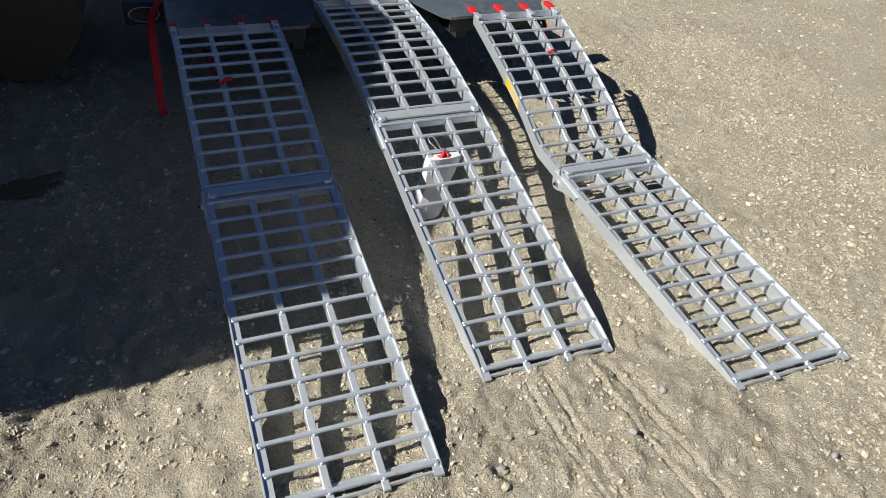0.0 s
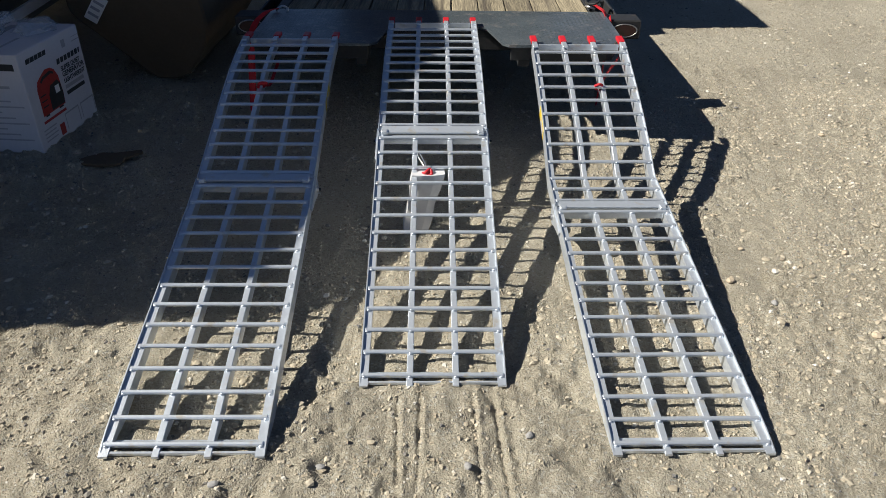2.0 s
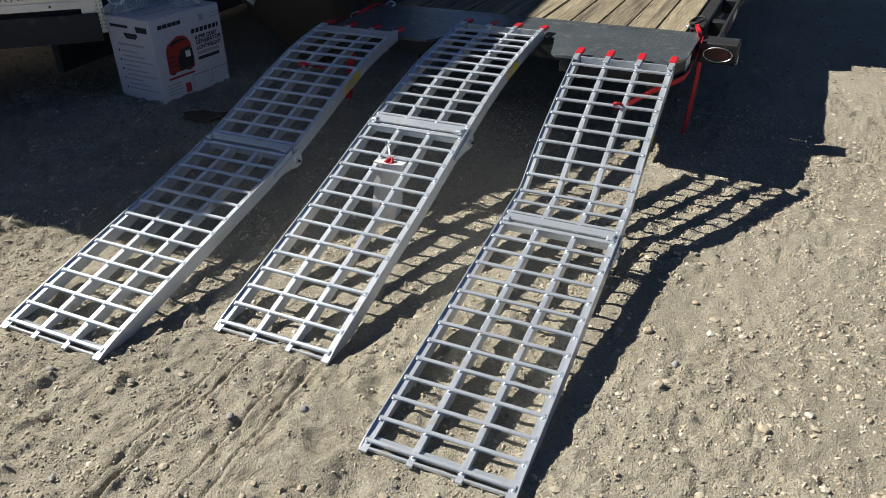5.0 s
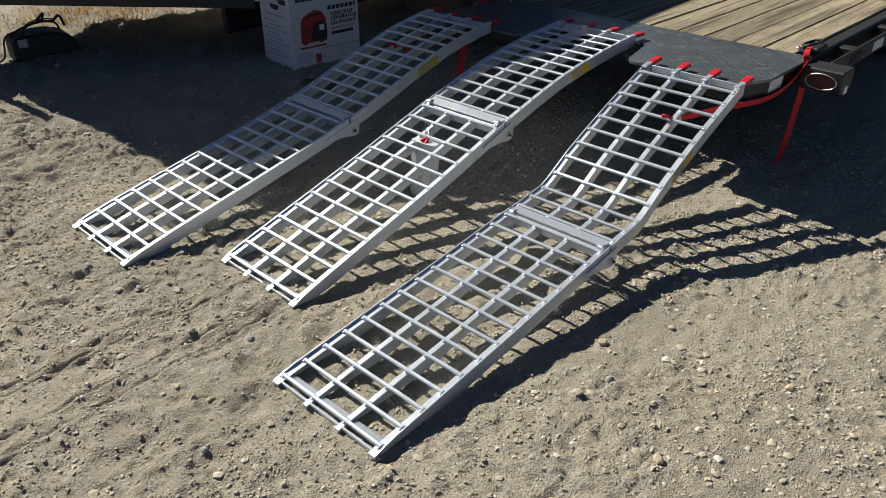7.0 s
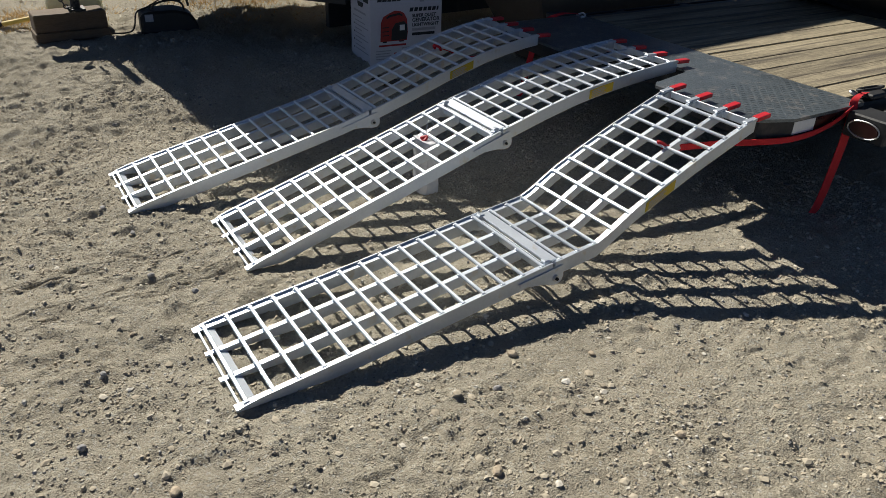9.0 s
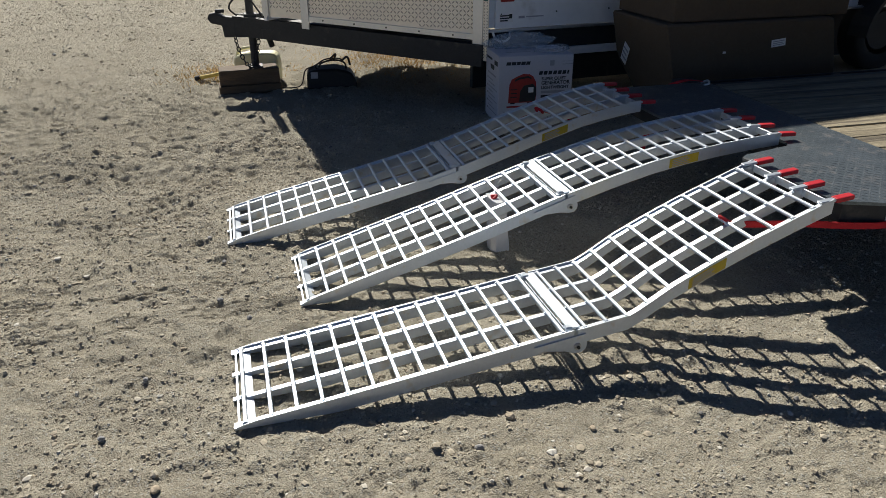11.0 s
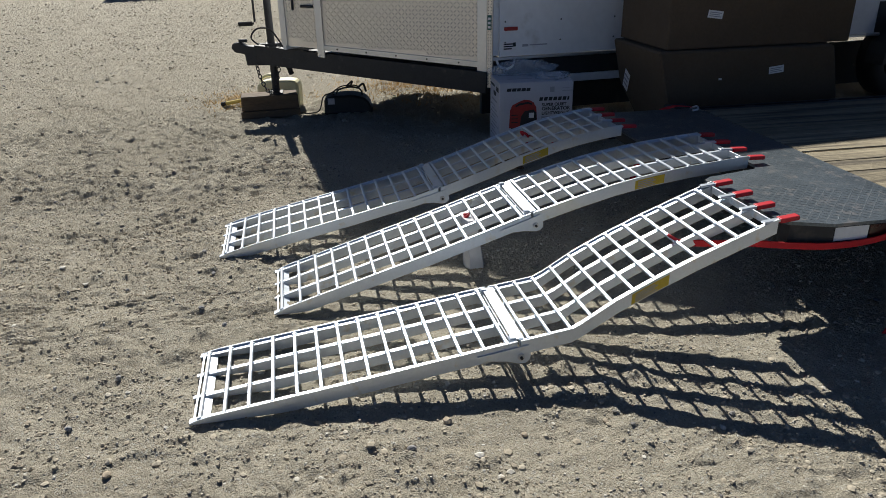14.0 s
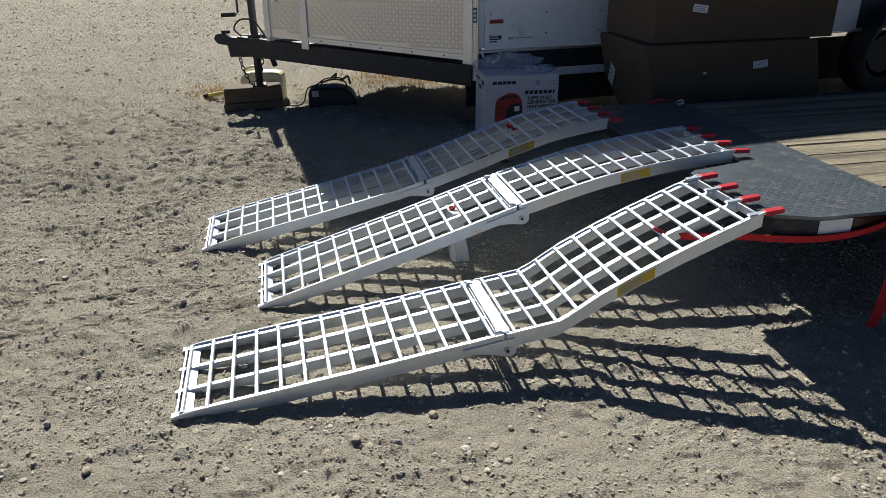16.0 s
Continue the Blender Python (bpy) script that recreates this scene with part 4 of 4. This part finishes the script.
part("cap", tube([(-0.17, -0.0, 0.10), (-0.235, 0.0, 0.09)], 0.034, 16), PLASTIC, can, "black screw cap")
part("spout", tube([(-0.23, 0, 0.085), (-0.42, 0.03, 0.045), (-0.50, 0.04, 0.03)], 0.017, 12), TUBE, can, "yellow plastic spout")
part("spout_tip", tube([(-0.50, 0.04, 0.03), (-0.545, 0.045, 0.02)], 0.019, 12), PLASTIC, can)

# ---- battery charger ----
chg = thing("battery_charger", pose(-3.06, 0.52, 0.045, 0, 0, 84), "black plastic battery charger with a cable looped on top", "battery charger")
out = [(-0.19, 0), (0.20, 0), (0.21, 0.02), (0.19, 0.09), (0.15, 0.135), (0.05, 0.16), (-0.13, 0.155), (-0.185, 0.135), (-0.19, 0.02)]
part("case", slab(out, 1, -0.11, 0.11, bevel=0.016), PLASTIC, chg)
part("face_label", box((-0.155, -0.1125, 0.09), (-0.10, -0.1105, 0.14), 0), GREYINK, chg, "pale rating label")
part("handle", tube(curve_pts([(-0.09, 0, 0.15), (-0.07, 0, 0.185), (0.02, 0, 0.21), (0.11, 0, 0.19), (0.13, 0, 0.13)]), 0.007, 8), PLASTIC, chg)
part("cable", tube(curve_pts([(-0.10, -0.05, 0.15), (-0.11, -0.06, 0.18), (-0.04, -0.05, 0.225), (0.06, -0.04, 0.23), (0.10, -0.02, 0.21), (0.02, -0.03, 0.212), (-0.08, 0.0, 0.19), (-0.13, 0.03, 0.16), (-0.2, 0.02, 0.13), (-0.235, -0.02, 0.03), (-0.30, -0.06, 0.012), (-0.42, -0.03, 0.012)]), 0.0055, 6), RUBBER, chg)
part("clamp", tube(curve_pts([(0.09, -0.02, 0.20), (0.14, -0.02, 0.235), (0.16, -0.02, 0.17)]), 0.009, 8), PLASTIC, chg)
part("clamp", tube(curve_pts([(0.03, -0.02, 0.21), (0.05, -0.02, 0.26), (0.0, -0.02, 0.22)]), 0.008, 8), PLASTIC, chg)

# ---- generator carton ----
gb = thing("generator_carton", pose(-1.588, 1.455, 0.046, 0, 0, -4), "white printed cardboard carton picturing a red generator", "cardboard box")
BX, BY, BH = 0.34, 0.505, 0.455
part("carton", box((-BX, 0, 0), (0, BY, BH), 0.004), WHITECARD, gb)


def decal(parent, name, pts, side, material, lift=0.0008, label=""):
    """A thin printed shape on the carton: side 'f' lies on the long face, 's' on the short one, 't' on top."""
    if side == "f":
        t = slab(pts, 0, lift - 0.0006, lift)
    elif side == "s":
        t = slab([(-BX + u, v) for u, v in pts], 1, -lift, -lift + 0.0006)
    else:
        t = slab([(-BX + u, v) for u, v in pts], 2, BH + lift - 0.0006, BH + lift)
    return part(name, t, material, parent, label)


def rect(a, b, c, d):
    return [(a, b), (c, b), (c, d), (a, d)]


pic = decal(gb, "picture", [(0.07, 0.15), (0.075, 0.27), (0.09, 0.305), (0.13, 0.325), (0.17, 0.34), (0.21, 0.335), (0.235, 0.32), (0.255, 0.285), (0.262, 0.20), (0.255, 0.15)], "f", PRINTRED, 0.001, "printed picture of a red generator")
decal(pic, "picture_panel", [(0.145, 0.155), (0.15, 0.225), (0.175, 0.262), (0.235, 0.272), (0.256, 0.25), (0.26, 0.20), (0.252, 0.155)], "f", INK, 0.0016)
decal(pic, "picture_handle", [(0.11, 0.300), (0.135, 0.316), (0.20, 0.325), (0.225, 0.312), (0.222, 0.303), (0.20, 0.311), (0.14, 0.303), (0.115, 0.290)], "f", INK, 0.0016)
for i in range(3):
    decal(pic, "picture_vent", rect(0.085, 0.185 + 0.025 * i, 0.130, 0.191 + 0.025 * i), "f", INK, 0.0016)
decal(pic, "picture_socket", rect(0.205, 0.215, 0.24, 0.25), "f", PAPER, 0.0022)
decal(pic, "picture_foot", rect(0.085, 0.143, 0.115, 0.150), "f", INK, 0.0016)
decal(pic, "picture_foot", rect(0.20, 0.143, 0.235, 0.150), "f", INK, 0.0016)
for i, (u, w) in enumerate(((0.05, 0.03), (0.084, 0.03), (0.118, 0.026), (0.148, 0.03), (0.182, 0.026))):
    decal(gb, "logo_bar", [(u, 0.397), (u + w, 0.397), (u + w + 0.004, 0.418), (u + 0.004, 0.418)], "f", INK)
for i in range(7):
    u = 0.272 + i * 0.032
    decal(gb, "model_bar", [(u, 0.328), (u + 0.024 - 0.012 * (i == 6), 0.328), (u + 0.029 - 0.012 * (i == 6), 0.352), (u + 0.005, 0.352)], "f", INK)
decal(gb, "badge", rect(0.345, 0.385, 0.375, 0.42), "f", GREYINK)
decal(gb, "badge", rect(0.43, 0.39, 0.50, 0.394), "f", GREYINK)
decal(gb, "badge", rect(0.43, 0.41, 0.50, 0.412), "f", GREYINK)


def words(text, y, z, size, material):
    cu = bpy.data.curves.new("words", "FONT")
    cu.body, cu.size, cu.extrude, cu.offset = text, size, 0.0003, 0.0009
    tmp = new("lettering", cu)
    me = bpy.data.meshes.new_from_object(tmp.evaluated_get(bpy.context.evaluated_depsgraph_get()))
    scene.collection.objects.unlink(tmp)
    bpy.data.objects.remove(tmp)
    me.materials.append(material)
    ob = new("lettering", me)
    ob.parent = gb
    ob.matrix_local = Matrix.Translation((0.0011, y, z)) @ Matrix.Rotation(radians(90), 4, "Z") @ Matrix.Rotation(radians(90), 4, "X")
    return ob


for i, (wd, sz) in enumerate((("SUPER QUIET", 0.0285), ("GENERATOR", 0.0335), ("LIGHTWEIGHT", 0.0285))):
    words(wd, 0.292, 0.292 - 0.029 * i, sz, INK)
decal(gb, "print_bar", rect(0.292, 0.205, 0.46, 0.222), "f", GREYINK)
decal(gb, "print_bar", rect(0.292, 0.176, 0.455, 0.194), "f", INK)
decal(gb, "print_bar", rect(0.06, 0.118, 0.25, 0.130), "f", PRINTRED)
for i in range(4):
    decal(gb, "print_bar", rect(0.04, 0.088 - 0.017 * i, 0.145 - 0.01 * (i % 2), 0.094 - 0.017 * i), "f", GREYINK)
decal(gb, "print_bar", rect(0.165, 0.022, 0.205, 0.075), "f", PRINTRED)
for q in (rect(0.225, 0.10, 0.35, 0.107), rect(0.225, 0.03, 0.229, 0.10), rect(0.346, 0.03, 0.35, 0.10), rect(0.37, 0.10, 0.495, 0.107), rect(0.37, 0.03, 0.374, 0.10), rect(0.491, 0.03, 0.495, 0.10)):
    decal(gb, "print_frame", q, "f", GREYINK)
decal(gb, "hand_slot", [(0.13, 0.36), (0.145, 0.345), (0.215, 0.345), (0.23, 0.36), (0.23, 0.375), (0.13, 0.375)], "s", INK, 0.001, "dark oval hand slot")
decal(gb, "logo_bar", rect(0.03, 0.40, 0.17, 0.415), "s", INK)
decal(gb, "badge", rect(0.23, 0.385, 0.315, 0.415), "s", INK)
decal(gb, "print_bar", rect(0.06, 0.305, 0.27, 0.317), "s", GREYINK)
for i in range(9):
    decal(gb, "print_bar", rect(0.08, 0.27 - 0.026 * i, 0.20 + 0.11 * ((i * 7) % 3) / 2, 0.277 - 0.026 * i), "s", GREYINK)
    if i % 2 == 0:
        decal(gb, "bullet", rect(0.055, 0.268 - 0.026 * i, 0.066, 0.279 - 0.026 * i), "s", INK)
decal(gb, "top_print", rect(0.05, 0.30, 0.09, 0.45), "t", GREYINK)
decal(gb, "top_print", rect(0.20, 0.08, 0.215, 0.25), "t", GREYINK)

# ---- plastic bags ----


def crumpled(name, m, size, label, seed, material=BAG, amount=0.22):
    t = bmesh.new()
    bmesh.ops.create_icosphere(t, subdivisions=4, radius=1)
    for v in t.verts:
        p = v.co * 1.7 + Vector((seed, 0, 0))
        v.co *= 1 + amount * noise.noise(p) + amount * 0.6 * abs(noise.noise(p * 3)) - amount * 0.4 * abs(noise.noise(p * 6.5))
        v.co = Vector((v.co.x * size[0], v.co.y * size[1], max(v.co.z, -0.55) * size[2] + 0.55 * size[2]))
    ob = mesh_ob(name, t, material, True)
    ob.matrix_world = m
    return tagged(ob, label, "plastic bag")


crumpled("plastic_bag", pose(-1.70, 1.86, 0.502, 0, 0, 10), (0.09, 0.11, 0.024), "thin white plastic bag lying on the carton", 3.0, CLEAR, 0.5)
crumpled("plastic_bag", pose(-1.87, 1.70, 0.502, 0, 0, -4), (0.07, 0.20, 0.06), "clear pale plastic sheet bundled on the carton", 8.0, CLEAR, 0.55)
hang = thing("manual_pouch", pose(0.125, 0.895, 0.006, 0, 0, 4), "white plastic document pouch hanging below the ramp rungs", "pouch")


def pouch(k):
    w, d = 0.047 + 0.012 * k + 0.004 * math.sin(9 * k), 0.045 - 0.016 * k
    lean = 0.05 * k
    return [Vector((lean + a * w, b * d - 0.04 * k, 0.262 * k)) for a, b in ((-1, -0.8), (-0.4, -1), (0.4, -1), (1, -0.7), (1, 0.7), (0.3, 1), (-0.4, 0.9), (-1, 0.8))]


part("pouch", sweep(pouch, [i / 8 for i in range(9)]), BAG, hang, smooth=False)
part("tie", tube(curve_pts([(0.030, -0.04, 0.258), (0.040, -0.055, 0.268), (0.056, -0.04, 0.274), (0.062, -0.055, 0.262), (0.048, -0.06, 0.256), (0.044, -0.045, 0.268), (0.055, -0.05, 0.255)], 5), 0.0065, 8), RED, hang, "red tie at the pouch's neck")
part("cord", tube(curve_pts([(0.05, -0.04, 0.27), (0.02, -0.01, 0.325), (0.015, 0.02, 0.30), (0.04, -0.02, 0.27)]), 0.002, 5), ALU_OLD, hang)

# ---- large cartons stacked between the trailers ----


def carton_box(m, size, label, labels):
    root = thing("large_carton", m, label, "cardboard box", "brown cartons between the trailers")
    x, y, z = size
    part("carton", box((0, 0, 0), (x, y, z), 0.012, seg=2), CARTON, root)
    for mm, w, h in labels:
        t = box((0, -w / 2, -h / 2), (0.0015, w / 2, h / 2), 0, m=mm)
        lb = part("paper_label", t, PAPER, root, "white paper shipping label")
        t = bmesh.new()
        for j in range(3):
            box((0.0016, -w * 0.4, -h * 0.3 + j * h * 0.24), (0.0022, w * (0.4 - 0.1 * (j % 2)), -h * 0.3 + j * h * 0.24 + h * 0.1), 0, t, mm)
        part("label_print", t, GREYINK, lb)
    return root


low = thing("large_carton", pose(0, 0, 0), "long brown cardboard carton with a sagging crushed bottom", "cardboard box", "brown cartons between the trailers")
END = [(-1.43, 0.052), (-1.30, 0.052), (-1.22, 0.09), (-1.09, 0.27), (-1.065, 0.36), (-1.06, 0.735), (-1.76, 0.735), (-1.79, 0.46), (-1.76, 0.40)]
t = slab(END, 1, 2.50, 3.68, bevel=0.012)
bmesh.ops.subdivide_edges(t, edges=[e for e in t.edges if e.calc_length() > 0.3], cuts=4, use_grid_fill=True)
for v in t.verts:
    v.co.y -= 0.26 * v.co.z
    if v.co.z > 0.1:
        v.co.x += 0.008 * noise.noise(v.co * 3)
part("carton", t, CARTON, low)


def shipping_label(parent, m, w, h):
    lb = part("paper_label", box((0, -w / 2, -h / 2), (0.0015, w / 2, h / 2), 0, m=m), PAPER, parent, "white paper shipping label")
    t = bmesh.new()
    for j in range(3):
        box((0.0016, -w * 0.4, -h * 0.3 + j * h * 0.24), (0.0022, w * (0.4 - 0.1 * (j % 2)), -h * 0.3 + j * h * 0.24 + h * 0.1), 0, t, m)
    part("label_print", t, GREYINK, lb)


shipping_label(low, pose(-1.052, 3.10, 0.60, 6, 0, 0), 0.10, 0.045)
shipping_label(low, Matrix.Translation((-1.63, 2.368, 0.47)) @ Matrix.Rotation(radians(-90), 4, "Z") @ Matrix.Rotation(radians(14.5), 4, "Y") @ Matrix.Rotation(radians(-38), 4, "X"), 0.07, 0.17)
shipping_label(low, pose(-1.045, 2.72, 0.06 + 0.5, 0, 0, 0), 0.02, 0.012)
carton_box(Matrix.Translation((-1.77, 2.36, 0.738)) @ Matrix.Rotation(radians(1.5), 4, "Z"), (0.66, 1.27, 0.62), "brown cardboard carton stacked on the sagging long carton",
           [(pose(0.6605, 0.30, 0.20, -8, 0, 0), 0.10, 0.045)])

# ---- scrap board on the ground ----
t = slab([(-0.14, -0.03), (-0.05, -0.075), (0.035, -0.095), (0.06, -0.035), (0.14, 0.0), (0.135, 0.03), (0.03, 0.035), (-0.03, 0.06), (-0.12, 0.03)], 2, 0.0, 0.012, bevel=0.002)
ob = mesh_ob("scrap_board", t, CARTON)
ob.matrix_world = pose(-1.28, 1.43, 0.038, 0, 1, 25)
tagged(ob, "small dark scrap of board lying on the dirt", "board")

# ---- unseen container added far out in the yard to cast its shadow ----
far = thing("far_shadow_caster", pose(-19.6, -4.9, 0, 0, 0, 8), "unseen grey corrugated container added to cast a shadow on the far yard", "container")
ribs = []
for k in range(40):
    y = k * 0.15
    ribs += [(0.0, y), (0.0, y + 0.06), (-0.03, y + 0.075), (-0.03, y + 0.135)]
side = slab(ribs + [(-0.06, 6.0), (-0.06, 0.0)], 2, 0.12, 2.55)
part("side_panel", side, ALU_OLD, far)
part("shell", box((-2.4, 0.0, 0.05), (-0.061, 6.0, 2.6), 0.01), WHITEP, far)
part("base_rail", box((-2.42, -0.02, 0.0), (0.01, 6.02, 0.119), 0.005), BLACK, far)
part("top_rail", box((-0.06, -0.02, 2.551), (0.02, 6.02, 2.65), 0.005), BLACK, far)

# ---- dry grass under the tongue ----
rg = random.Random(21)
V, F = [], []
for i in range(2600):
    if i < 1800:
        x, y = rg.gauss(-4.0, 0.35), rg.gauss(1.25, 0.38)
    else:
        x, y = rg.gauss(-3.75, 0.2), rg.gauss(-0.35, 0.22)
    h, a = rg.uniform(0.015, 0.06), rg.uniform(0, math.tau)
    w = 0.004
    z = ground_z(x, y) - 0.002
    lx, ly = rg.gauss(0, 0.035), rg.gauss(0, 0.035)
    o = len(V)
    V += [(x - w * math.cos(a), y - w * math.sin(a), z), (x + w * math.cos(a), y + w * math.sin(a), z), (x + lx, y + ly, z + h)]
    F.append((o, o + 1, o + 2))
me = bpy.data.meshes.new("dry_grass")
me.from_pydata(V, [], F)
me.materials.append(STRAW)
tagged(new("dry_grass", me), "sparse yellow dry grass on the dirt", "grass", kind="stuff")
